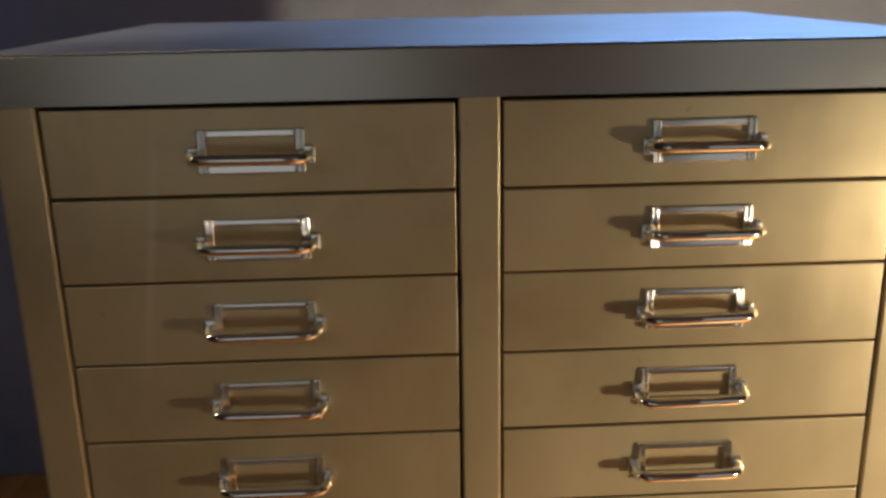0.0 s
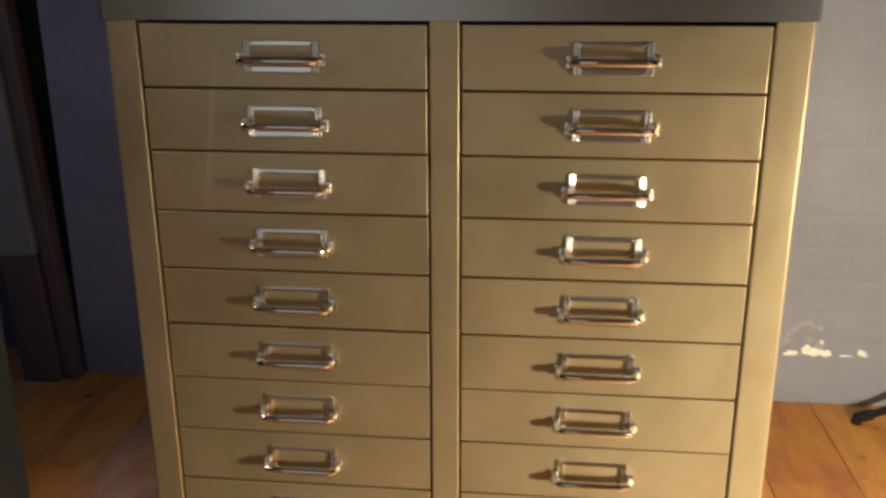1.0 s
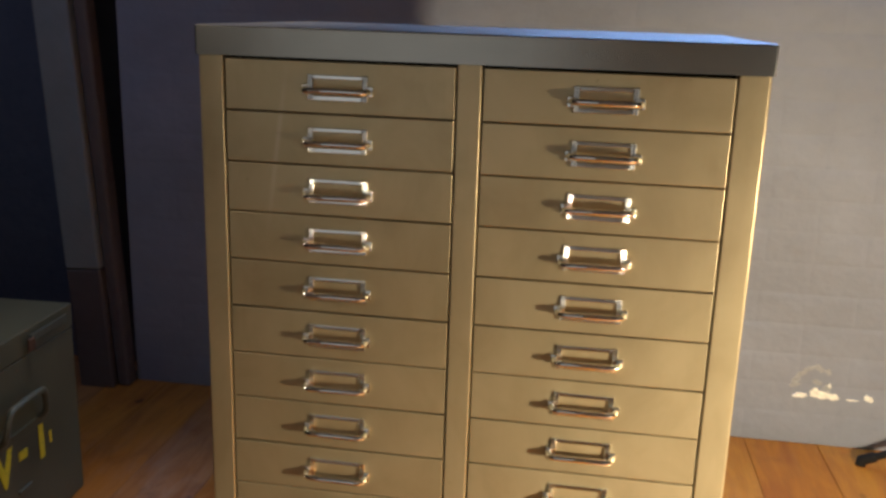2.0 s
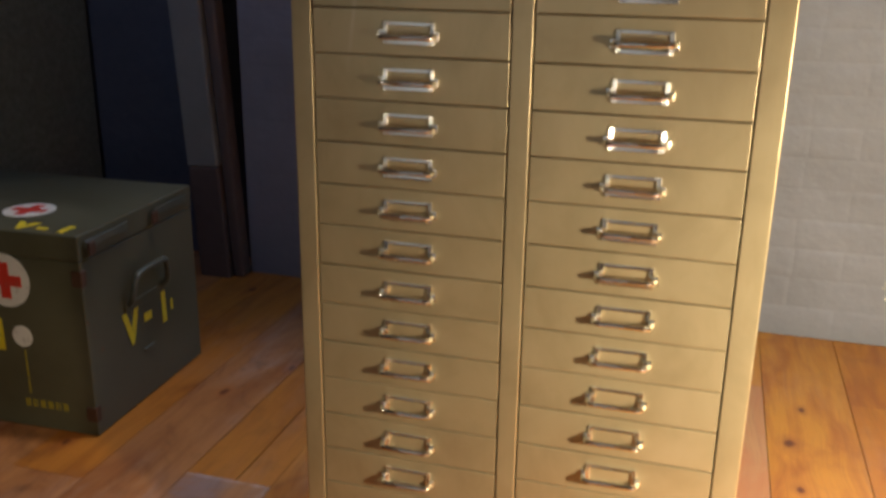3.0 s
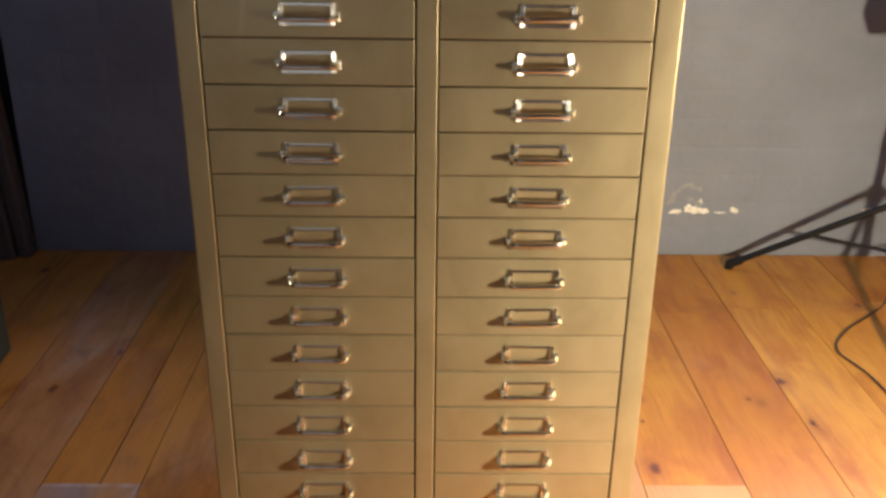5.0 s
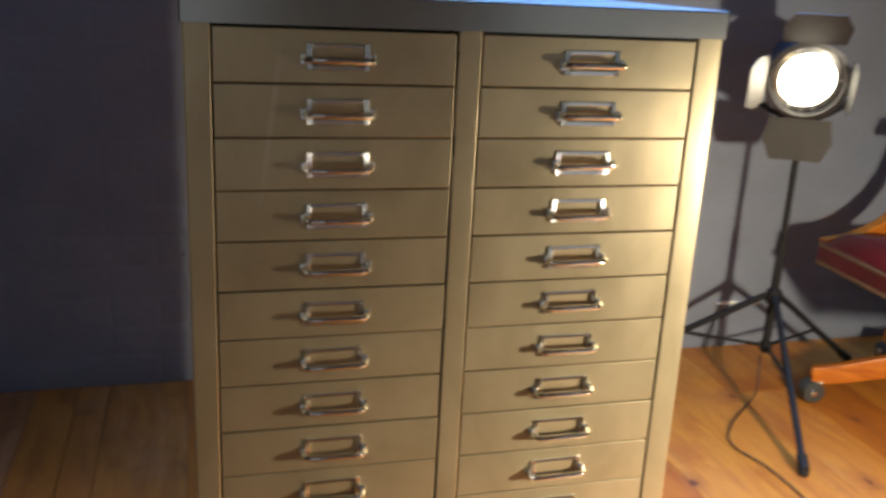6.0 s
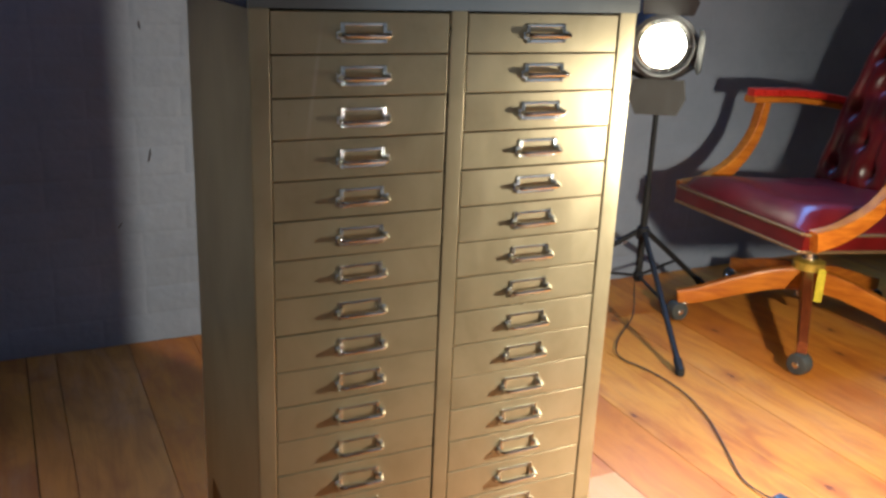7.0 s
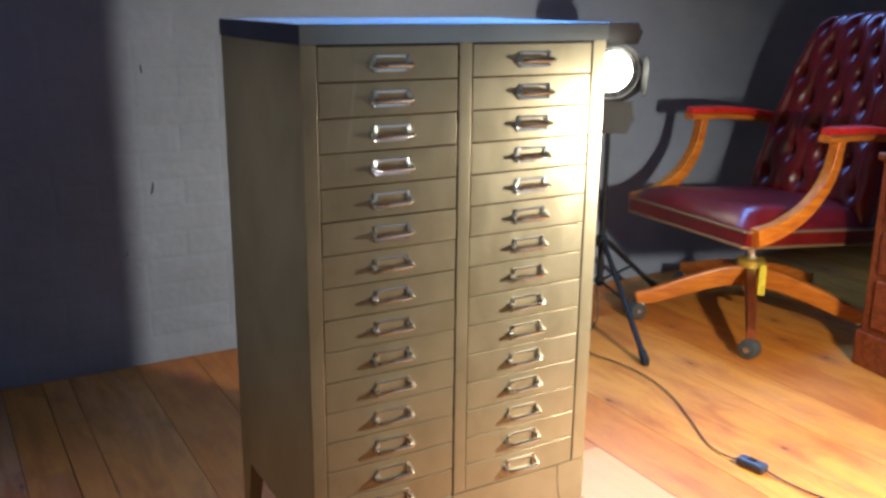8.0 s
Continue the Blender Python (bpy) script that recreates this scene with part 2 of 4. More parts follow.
def speckled(name, colour, rough, metal=0.0, scale=60.0, depth=0.2):
    m = material(name, colour, rough, metal)
    w = Web(m)
    n = w.noise(w.place((scale, scale, scale)), 1.0, 4, 0.6)
    w.out(Base_Color=w.ramp(n, [(0.3, tuple(c * 0.75 for c in colour)), (0.7, tuple(min(1, c * 1.2) for c in colour))]),
          Roughness=w.span(n, 0.3, 0.7, rough * 0.85, min(1, rough * 1.15)))
    w.bump(n, depth, 0.001)
    return m


STEEL, CHROME = steel_satin(), chrome("worn_chrome", 0.04, 0.10, 1.0)
PLATE = chrome("dull_chrome_plate", 0.11, 0.20, 1.0)
# same steel twice: the lip's dimmer reflections are put into its darker colour
TOP, EDGE = steel_top("lighter_steel_top", 0.36, 0.38, 0.52), steel_top("dimmed_brushed_steel_edge", 0.215, 0.230, 0.40)
WALL = wall_paint("lilac_grey_wall_paint", (0.205, 0.226, 0.280))
NAVY = wall_paint("dark_navy_paint", (0.065, 0.073, 0.098))
PALE = wall_paint("pale_grey_paint", (0.55, 0.54, 0.53))
DADO = wall_paint("brown_grey_paint", (0.10, 0.08, 0.075))
CEILING = wall_paint("dull_ceiling_paint", (0.30, 0.30, 0.32))
PINE = pine("lacquered_pine_board", ((0.43, 0.138, 0.009), (0.49, 0.174, 0.012), (0.56, 0.230, 0.024), (0.49, 0.175, 0.015)), (0.30, 0.074, 0.008), 0.15,
            [(0.446, 0.875, 0.009), (0.413, 0.719, 0.013), (0.423, 0.552, 0.009), (0.412, 0.469, 0.004), (0.402, 0.320, 0.013), (0.662, 0.533, 0.014), (0.640, 0.548, 0.007)],
            [(0.690, 0.958, 0.05, (0.30, 0.08, 0.012), 0.6), (0.782, 0.734, 0.05, (0.36, 0.10, 0.012), 0.6), (0.662, 0.520, 0.05, (0.40, 0.13, 0.012), 0.6)])
PALE_PINE = pine("pale_pine_board", ((0.42, 0.222, 0.075), (0.44, 0.234, 0.082), (0.46, 0.250, 0.090), (0.42, 0.218, 0.075)), (0.48, 0.21, 0.05), 0.15)
ROSE_PINE = pine("reddish_pine_board", ((0.46, 0.205, 0.062), (0.48, 0.22, 0.070), (0.48, 0.225, 0.075), (0.45, 0.195, 0.058)), (0.44, 0.15, 0.04), 0.2)
# two darker spots and an orange one near the cabinet's left leg
WORN_PINE = pine("worn_pine_board", ((0.37, 0.150, 0.044), (0.41, 0.172, 0.052), (0.46, 0.205, 0.068), (0.39, 0.155, 0.046)), (0.20, 0.060, 0.016), 0.5,
                 [(-0.744, 0.576, 0.012)],
                 [(-0.452, 0.150, 0.060, (0.085, 0.045, 0.028), 0.85), (-0.400, 0.075, 0.055, (0.10, 0.05, 0.03), 0.7), (-0.440, 0.020, 0.050, (0.50, 0.22, 0.05), 0.6)])
BROWN_PINE = pine("brown_pine_board", ((0.40, 0.138, 0.016), (0.43, 0.154, 0.020), (0.46, 0.172, 0.026), (0.41, 0.140, 0.016)), (0.22, 0.060, 0.009), 0.3,
                  [(-0.744, 0.576, 0.012)],
                  [(-0.452, 0.150, 0.060, (0.085, 0.045, 0.028), 0.85), (-0.400, 0.075, 0.055, (0.10, 0.05, 0.03), 0.7), (-0.440, 0.020, 0.050, (0.50, 0.22, 0.05), 0.6)])
FADED_PINE = pine("faded_pine_board", ((0.38, 0.168, 0.056), (0.39, 0.172, 0.058), (0.41, 0.184, 0.064), (0.38, 0.164, 0.054)), (0.22, 0.080, 0.026), 0.6,
                  (), [(-0.640, 0.11, 0.050, (0.16, 0.09, 0.07), 0.6), (-0.600, 0.225, 0.06, (0.26, 0.19, 0.17), 0.6), (-0.585, 0.155, 0.035, (0.13, 0.07, 0.05), 0.5)], (0.0835, 0.836))
# deeper orange for boards that get less light, the dimness put into the tones
DIMMED_PINE = pine("dimmed_orange_pine_board", ((0.42, 0.128, 0.006), (0.45, 0.140, 0.008), (0.50, 0.178, 0.012), (0.44, 0.135, 0.008)), (0.27, 0.060, 0.006), 0.2)
GAP = speckled("dusty_gap", (0.025, 0.014, 0.008), 0.9)
DARK = speckled("shaded_inside", (0.03, 0.026, 0.02), 0.8)
OAK = chair_wood("polished_orange_wood", (0.52, 0.165, 0.008), (0.31, 0.075, 0.004))
MAHOGANY = chair_wood("polished_mahogany", (0.20, 0.050, 0.012), (0.09, 0.019, 0.006))
LEATHER = leather()
BUTTON = speckled("dark_button_leather", (0.045, 0.018, 0.008), 0.55)
RED = speckled("bright_red_leather", (0.50, 0.020, 0.009), 0.3)
PIPING = speckled("brass_nail_trim", (0.24, 0.155, 0.07), 0.4, 0.5, 300)
OLIVE = army_green()
YELLOW = worn_paint("worn_yellow_stencil", (0.62, 0.50, 0.02), (0.085, 0.10, 0.065))
FADED_YELLOW = worn_paint("faded_yellow_stencil", (0.25, 0.21, 0.02), (0.10, 0.105, 0.05))
WHITE = worn_paint("worn_white_disc", (0.62, 0.62, 0.58), (0.45, 0.45, 0.41))
CROSSRED = worn_paint("red_cross_paint", (0.55, 0.035, 0.02), (0.45, 0.06, 0.04))
RUST = speckled("rusty_iron", (0.085, 0.042, 0.024), 0.7, 0.3, 90)
IRON = speckled("grey_green_iron", (0.10, 0.11, 0.085), 0.5, 0.4, 90)
BLACK = speckled("black_painted_metal", (0.012, 0.012, 0.013), 0.62, 0.0, 80)
BLACK.node_tree.nodes["Principled BSDF"].inputs["Specular IOR Level"].default_value = 0.22
BARE = speckled("bare_aluminium_reflector", (0.75, 0.74, 0.70), 0.25, 1.0, 80)
ENAMEL = speckled("black_stove_enamel", (0.012, 0.013, 0.017), 0.42, 0.0, 80)
RUBBER = speckled("grey_rubber_tyre", (0.045, 0.048, 0.046), 0.5)
BRASS = speckled("yellow_brass", (0.62, 0.42, 0.06), 0.35, 0.6, 80)
TAG = speckled("yellow_plastic_tag", (0.70, 0.55, 0.02), 0.45)
CABLE = speckled("dark_brown_flex", (0.030, 0.020, 0.016), 0.5)
SWITCH = speckled("dark_blue_grey_plastic", (0.035, 0.045, 0.075), 0.35)
PLASTER = speckled("bare_white_plaster", (0.80, 0.79, 0.72), 0.85, 0.0, 120, 0.5)
GLOW = material("lit_lamp_lens", (1, 0.9, 0.7), 0.4)
GLOW.node_tree.nodes["Principled BSDF"].inputs["Emission Color"].default_value = (1.0, 0.84, 0.56, 1)
GLOW.node_tree.nodes["Principled BSDF"].inputs["Emission Strength"].default_value = 34.0

# ---- making meshes ----


def thing(name, label, category, at=(0, 0, 0), turn=0, group="", kind=""):
    ob = new(name)
    ob.empty_display_size = 0.05
    ob.matrix_world = pose(*at, 0, 0, turn)
    return tagged(ob, label, category, group, kind)


def corner_normals(data, limit):
    """Normals weighted by area, so that flat faces stay flat beside their rounded edges."""
    round_vertex = [[] for v in data.vertices]
    for p in data.polygons:
        for v in p.vertices:
            round_vertex[v].append((p.normal.copy(), p.area))
    normals = []
    for p in data.polygons:
        for v in p.vertices:
            total = Vector((0, 0, 0))
            for n, area in round_vertex[v]:
                if n.dot(p.normal) > limit:
                    total += n * area
            normals.append(total.normalized() if total.length > 0 else p.normal.copy())
    return normals


def mesh_of(name, bm, mat, smooth=False):
    bmesh.ops.recalc_face_normals(bm, faces=bm.faces)
    data = bpy.data.meshes.new(name)
    bm.to_mesh(data)
    bm.free()
    data.materials.append(mat)
    if smooth:
        data.shade_smooth()
        if smooth != "all":
            data.normals_split_custom_set(corner_normals(data, math.cos(radians(50))))
    return data


def part(name, bm, mat, parent=None, label="", smooth=False, m=None):
    """One mesh object under a thing or a part. bm may be a mesh that is shared."""
    data = bm if isinstance(bm, bpy.types.Mesh) else mesh_of(name, bm, mat, smooth)
    ob = new(name, data)
    ob.parent = parent
    if m is not None:
        ob.matrix_local = m
    return tagged(ob, label)


def bevelled(bm, width, segments=1):
    if width:
        edges = [e for e in bm.edges if len(e.link_faces) == 2 and e.calc_face_angle(0) > 0.6]
        bmesh.ops.bevel(bm, geom=edges, offset=width, segments=segments, profile=0.5, affect="EDGES", clamp_overlap=True)
    return bm


def box(x0, x1, y0, y1, z0, z1, bevel=0.0, segments=1, into=None):
    b = bmesh.new()
    m = Matrix.LocRotScale(((x0 + x1) / 2, (y0 + y1) / 2, (z0 + z1) / 2), None, (x1 - x0, y1 - y0, z1 - z0))
    bmesh.ops.create_cube(b, size=1.0, matrix=m)
    bevelled(b, bevel, segments)
    return joined(into, b) if into is not None else b


def joined(into, b):
    data = bpy.data.meshes.new("joined")
    b.to_mesh(data)
    b.free()
    into.from_mesh(data)
    bpy.data.meshes.remove(data)
    return into


def prism(outline, depth, axis="y", at=0.0, bevel=0.0):
    """A flat outline (pairs) thickened along an axis."""
    b = bmesh.new()

    def place(p, d):
        return {"y": (p[0], d, p[1]), "x": (d, p[0], p[1]), "z": (p[0], p[1], d)}[axis]
    lo = [b.verts.new(place(p, at)) for p in outline]
    hi = [b.verts.new(place(p, at + depth)) for p in outline]
    b.faces.new(lo)
    b.faces.new(hi[::-1])
    for i in range(len(outline)):
        j = (i + 1) % len(outline)
        b.faces.new((lo[i], lo[j], hi[j], hi[i]))
    return bevelled(b, bevel)


def tube(points, radius, sides=8, into=None, flat=1.0, closed=False):
    """A tube along points; radius may be one number or one for each point."""
    b = bmesh.new() if into is None else into
    pts = [Vector(p) for p in points]
    rs = radius if isinstance(radius, (list, tuple)) else [radius] * len(pts)
    n = len(pts)
    rings, up = [], None
    for i, p in enumerate(pts):
        d = (pts[min(i + 1, n - 1)] - pts[max(i - 1, 0)]) if not closed else (pts[(i + 1) % n] - pts[i - 1])
        d.normalize()
        if up is None:
            up = Vector((0, 0, 1)) if abs(d.z) < 0.9 else Vector((1, 0, 0))
        side = d.cross(up).normalized()
        up = side.cross(d).normalized()
        rings.append([b.verts.new(p + rs[i] * (math.cos(a) * side + flat * math.sin(a) * up)) for a in (2 * math.pi * k / sides for k in range(sides))])
    for i in range(n if closed else n - 1):
        a, c = rings[i], rings[(i + 1) % n]
        for k in range(sides):
            b.faces.new((a[k], a[(k + 1) % sides], c[(k + 1) % sides], c[k]))
    if not closed:
        b.faces.new(rings[0][::-1])
        b.faces.new(rings[-1])
    return b


def lathe(profile, segments=24, m=None, into=None):
    """Turns (radius, height) pairs about z."""
    b = bmesh.new()
    rings = []
    for r, z in profile:
        rings.append([b.verts.new((r * math.cos(a), r * math.sin(a), z)) for a in (2 * math.pi * k / segments for k in range(segments))])
    for a, c in zip(rings, rings[1:]):
        for k in range(segments):
            b.faces.new((a[k], a[(k + 1) % segments], c[(k + 1) % segments], c[k]))
    b.faces.new(rings[0][::-1])
    b.faces.new(rings[-1])
    if m is not None:
        b.transform(m)
    return joined(into, b) if into is not None else b


def spline(points, steps=8):
    """A smooth line through points."""
    p = [Vector(q) for q in points]
    p = [2 * p[0] - p[1]] + p + [2 * p[-1] - p[-2]]
    line = []
    for i in range(1, len(p) - 2):
        for s in range(steps):
            t = s / steps
            line.append(0.5 * (2 * p[i] + (p[i + 1] - p[i - 1]) * t + (2 * p[i - 1] - 5 * p[i] + 4 * p[i + 1] - p[i + 2]) * t * t
                               + (3 * p[i] - p[i - 1] - 3 * p[i + 1] + p[i + 2]) * t ** 3))
    return line + [p[-2]]


# ---- the room ----
WALL_Y, LEFT_X, RIGHT_X, FRONT_Y, HIGH = 1.29, -2.3, 3.0, -3.2, 2.6
POST_X0, POST_X1 = -1.180, -1.055


def structure(name, bm, mat, label, category, smooth=False):
    return tagged(part(name, bm, mat, None, label, smooth), kind="structure", category=category)


structure("wall_north", box(POST_X1, RIGHT_X, WALL_Y, WALL_Y + 0.2, 0, HIGH), WALL, "painted brick wall in lilac grey behind the cabinet", "wall")
structure("wall_alcove", box(LEFT_X, POST_X1, WALL_Y + 0.12, WALL_Y + 0.3, 0, HIGH), NAVY, "dark navy painted wall behind the olive crate", "wall")
structure("wall_west", box(LEFT_X - 0.2, LEFT_X, FRONT_Y, WALL_Y + 0.3, 0, HIGH), NAVY, "dark navy side wall", "wall")
structure("wall_east", box(RIGHT_X, RIGHT_X + 0.2, FRONT_Y, WALL_Y + 0.3, 0, HIGH), WALL, "lilac grey side wall beyond the desk", "wall")
SILL, HEAD_Z, FILL_OPENINGS = 0.15, 2.10, ((-1.45, -0.05), (1.10, 2.80))


def pierced_wall():
    """The unseen wall behind the camera's back, with two wide openings added for fill light."""
    b = bmesh.new()
    y0, y1 = FRONT_Y - 0.2, FRONT_Y
    box(LEFT_X - 0.2, RIGHT_X + 0.2, y0, y1, 0, SILL, into=b)
    box(LEFT_X - 0.2, RIGHT_X + 0.2, y0, y1, HEAD_Z, HIGH, into=b)
    ends = [LEFT_X - 0.2] + [x for pair in FILL_OPENINGS for x in pair] + [RIGHT_X + 0.2]
    for x0, x1 in zip(ends[::2], ends[1::2]):
        box(x0, x1, y0, y1, SILL, HEAD_Z, into=b)
    return b


structure("wall_south", pierced_wall(), PALE, "unseen pale wall opposite the painted bricks, with two added openings for fill light", "wall")
structure("ceiling", box(LEFT_X - 0.2, RIGHT_X + 0.2, FRONT_Y - 0.2, WALL_Y + 0.3, HIGH, HIGH + 0.1), CEILING, "dull grey ceiling", "ceiling")
FLOOR = structure("floor", box(LEFT_X - 0.2, RIGHT_X + 0.2, FRONT_Y - 0.2, WALL_Y + 0.3, -0.12, -0.022), GAP, "wide orange lacquered pine floorboards with dark knots", "floor")

# boxed-in pipe beside the alcove
post = thing("pipe_casing", "blue-grey painted upright casing with a scuffed brown foot, against the wall", "casing", (0, 0, 0), kind="structure")
LEAN = Matrix.Translation((POST_X1, WALL_Y, 0)) @ pose(0, 0, 0, 0, -3.2, 0) @ Matrix.Translation((-POST_X1, -WALL_Y, 0))
part("casing_board", box(POST_X0, POST_X1 - 0.030, WALL_Y - 0.075, WALL_Y - 0.006, 0.33, HIGH - 0.02, 0.006, 2), wall_paint("blue_grey_casing_paint", (0.20, 0.218, 0.222)), post, m=LEAN)
part("casing_foot", box(POST_X0, POST_X1 - 0.030, WALL_Y - 0.073, WALL_Y - 0.006, 0.0, 0.329, 0.006, 2), DADO, post, "scuffed brown foot", m=LEAN)
part("edge_strip", box(POST_X1 - 0.029, POST_X1 + 0.006, WALL_Y - 0.055, WALL_Y - 0.006, 0.0, HIGH - 0.02, 0.008, 2), DADO, post, "dark brown edge strip", m=LEAN)

# ---- steel cabinet of thirty drawers ----
CW, DEPTH, TOPZ, LIP, SIDE_CUT = 0.2765, 0.375, 0.981, 0.952, 0.145
COLS = ((-0.2505, -0.0155), (0.0110, 0.2465))
Z0, PITCH, ROWS_N = 0.950, 0.052, 15
ZB = Z0 - PITCH * ROWS_N

cabinet = thing("drawer_cabinet", "stripped steel cabinet with thirty shallow drawers and tapered legs", "cabinet")


def side_outline():
    """A side sheet seen along x, with the cut between the legs."""
    return [(0.0, 0.0), (0.024, 0.0), (0.050, SIDE_CUT), (DEPTH - 0.050, SIDE_CUT), (DEPTH - 0.024, 0.0), (DEPTH, 0.0), (DEPTH, LIP + 0.004), (0.0, LIP + 0.004)]


part("side_panel", prism(side_outline(), 0.002, "x", -CW), STEEL, cabinet)
part("side_panel", prism(side_outline(), 0.002, "x", CW - 0.002), STEEL, cabinet)
part("back_panel", box(-CW + 0.003, CW - 0.003, DEPTH - 0.004, DEPTH - 0.001, SIDE_CUT, LIP), STEEL, cabinet)
# near-black bottom and an added sheet: the hollow's shade put into colour
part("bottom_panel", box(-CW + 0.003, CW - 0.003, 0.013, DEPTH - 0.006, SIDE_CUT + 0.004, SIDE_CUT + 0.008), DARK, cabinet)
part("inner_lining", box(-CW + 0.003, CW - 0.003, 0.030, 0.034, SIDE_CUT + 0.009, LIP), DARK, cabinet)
for x0, x1, name in ((-CW + 0.0005, COLS[0][0] - 0.0010, "front_stile"), (COLS[1][1] + 0.0010, CW - 0.0005, "front_stile"), (COLS[0][1] + 0.0012, COLS[1][0] - 0.0012, "middle_stile")):
    part(name, box(x0, x1, -0.0012, 0.024, ZB + 0.0005, LIP + 0.003, 0.0016, 2), STEEL, cabinet, smooth=True)
# apron in two sheets, with the legs that grow out of the stiles
part("apron", box(-0.2400, COLS[0][1] + 0.0006, -0.0009, 0.012, 0.0955, ZB - 0.0012, 0.0012), STEEL, cabinet)
part("apron", prism([(COLS[0][1] + 0.0016, 0.0955), (0.2218, 0.0955), (0.2160, 0.1160), (0.2135, 0.1400), (0.2138, ZB - 0.0012), (COLS[0][1] + 0.0016, ZB - 0.0012)], 0.013, "y", -0.0010), STEEL, cabinet)


def leg_outline(s, gap):
    """A front leg from the drawers down to the foot; s is the side."""
    return [(s * (CW - 0.0005), 0.0), (s * (CW - 0.0005), ZB - 0.0005), (s * (0.2150 + gap), ZB - 0.0005), (s * (0.2145 + gap), 0.140),
            (s * (0.2170 + gap), 0.116), (s * (0.2230 + gap), 0.096), (s * 0.2300, 0.070), (s * 0.2460, 0.0)]


for s, gap in ((-1, 0.0120), (1, 0.0004)):
    part("front_leg", prism(leg_outline(s, gap), 0.013, "y", -0.0012, 0.0008), STEEL, cabinet)
for s in (-1, 1):
    part("rear_leg", prism([(s * (CW - 0.0025), 0.0), (s * (CW - 0.026), 0.0), (s * (CW - 0.050), SIDE_CUT), (s * (CW - 0.0025), SIDE_CUT)], 0.002, "y", DEPTH - 0.003), STEEL, cabinet)


def worktop():
    """A folded sheet: flat top with a lip all round, open below."""
    b = box(-CW - 0.0025, CW + 0.0025, -0.0045, DEPTH + 0.001, LIP, TOPZ)
    low = [f for f in b.faces if f.normal.z < -0.5]
    bmesh.ops.inset_region(b, faces=low, thickness=0.002, depth=0)
    bmesh.ops.translate(b, verts=list({v for f in low for v in f.verts}), vec=(0, 0, TOPZ - LIP - 0.004))
    edges = [e for e in b.edges if all(abs(v.co.z - TOPZ) < 1e-5 for v in e.verts) or (abs(e.verts[0].co.z - e.verts[1].co.z) > 0.02 and max(abs(e.verts[0].co.x), 0) > CW)]
    bmesh.ops.bevel(b, geom=edges, offset=0.0022, segments=3, profile=0.5, affect="EDGES")
    return b


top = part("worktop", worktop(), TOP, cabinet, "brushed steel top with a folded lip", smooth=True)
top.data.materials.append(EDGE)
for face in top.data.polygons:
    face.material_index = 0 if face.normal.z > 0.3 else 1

DH = PITCH - 0.0015


def drawer_mesh(width):
    b = box(-width / 2 + 0.0006, width / 2 - 0.0006, 0.0, 0.016, -DH / 2, DH / 2, 0.0010, 2)
    return mesh_of("drawer", b, STEEL, True)


def label_frame_mesh():
    """The pressed plate round the card slot, with lugs on both sides."""
    b = bmesh.new()
    w, t = 0.0308, 0.0036
    for s in (-1, 1):  # folded side channels: two beads with a groove between
        for near, far in ((0.0, 0.0026), (0.0032, 0.0058)):
            x0, x1 = sorted((s * (w - near), s * (w - far)))
            box(x0, x1, -t, 0.0, -0.0128, 0.0128, 0.0011, 3, into=b)
        x0, x1 = sorted((s * (w - 0.0020), s * (w - 0.0040)))
        box(x0, x1, -t * 0.55, 0.0, -0.0124, 0.0124, into=b)
    box(-w + 0.0059, w - 0.0059, -t * 0.9, 0.0, 0.0082, 0.0124, 0.0008, 2, into=b)
    box(-w + 0.0059, w - 0.0059, -t * 0.9, 0.0, -0.0127, -0.0076, 0.0008, 2, into=b)
    for s in (-1, 1):
        x0, x1 = sorted((s * (w - 0.001), s * (w + 0.0056)))
        box(x0, x1, -t * 1.3, 0.0, -0.0075, 0.0028, 0.0008, into=b)
        lathe([(0.0022, 0.0), (0.0020, 0.0012), (0.0008, 0.0018)], 8, pose(s * (w + 0.0026), -t * 1.3, -0.0022, 90), into=b)
    return mesh_of("label_frame", b, PLATE, True)


def pull_mesh():
    """A D-shaped bar that stands out from the lugs."""
    pts = [(-0.0325, -0.002, -0.0012), (-0.0325, -0.008, -0.0016)]
    for k in range(6):
        a = math.pi / 2 * k / 5
        pts.append((-0.0325 + 0.0085 * (1 - math.cos(a)), -0.0095 - 0.0085 * math.sin(a), -0.0020))
    pts += [(-x, y, z) for x, y, z in reversed(pts)]
    b = tube(pts, [0.0030 + 0.0006 * (1 - abs(i / (len(pts) - 1) * 2 - 1)) for i in range(len(pts))], 10, flat=0.95)
    return mesh_of("pull", b, CHROME, "all")


FRAME_MESH, PULL_MESH = label_frame_mesh(), pull_mesh()
for (x0, x1) in COLS:
    front = drawer_mesh(x1 - x0)
    for j in range(ROWS_N):
        zc = Z0 - PITCH * (j + 0.5) - 0.0004
        push = random.uniform(-0.0003, 0.0009)
        d = part("drawer", front, STEEL, cabinet, m=pose((x0 + x1) / 2, push, zc, 0, random.uniform(-0.12, 0.12), 0))
        dx = random.uniform(-0.0008, 0.0008)
        part("label_frame", FRAME_MESH, CHROME, d, "worn chrome card holder", m=pose(dx, 0, 0, -4 + random.uniform(-1.5, 1.5), random.uniform(-0.6, 0.6), 0))
        part("pull", PULL_MESH, CHROME, d, "chrome bar handle", m=pose(dx, 0, 0, random.uniform(-4, 5), random.uniform(-0.8, 0.8), 0))

# ---- olive crate ----
CX0, CX1, CY0, CY1, CZ = -1.54, -0.878, 0.330, 0.735, 0.408
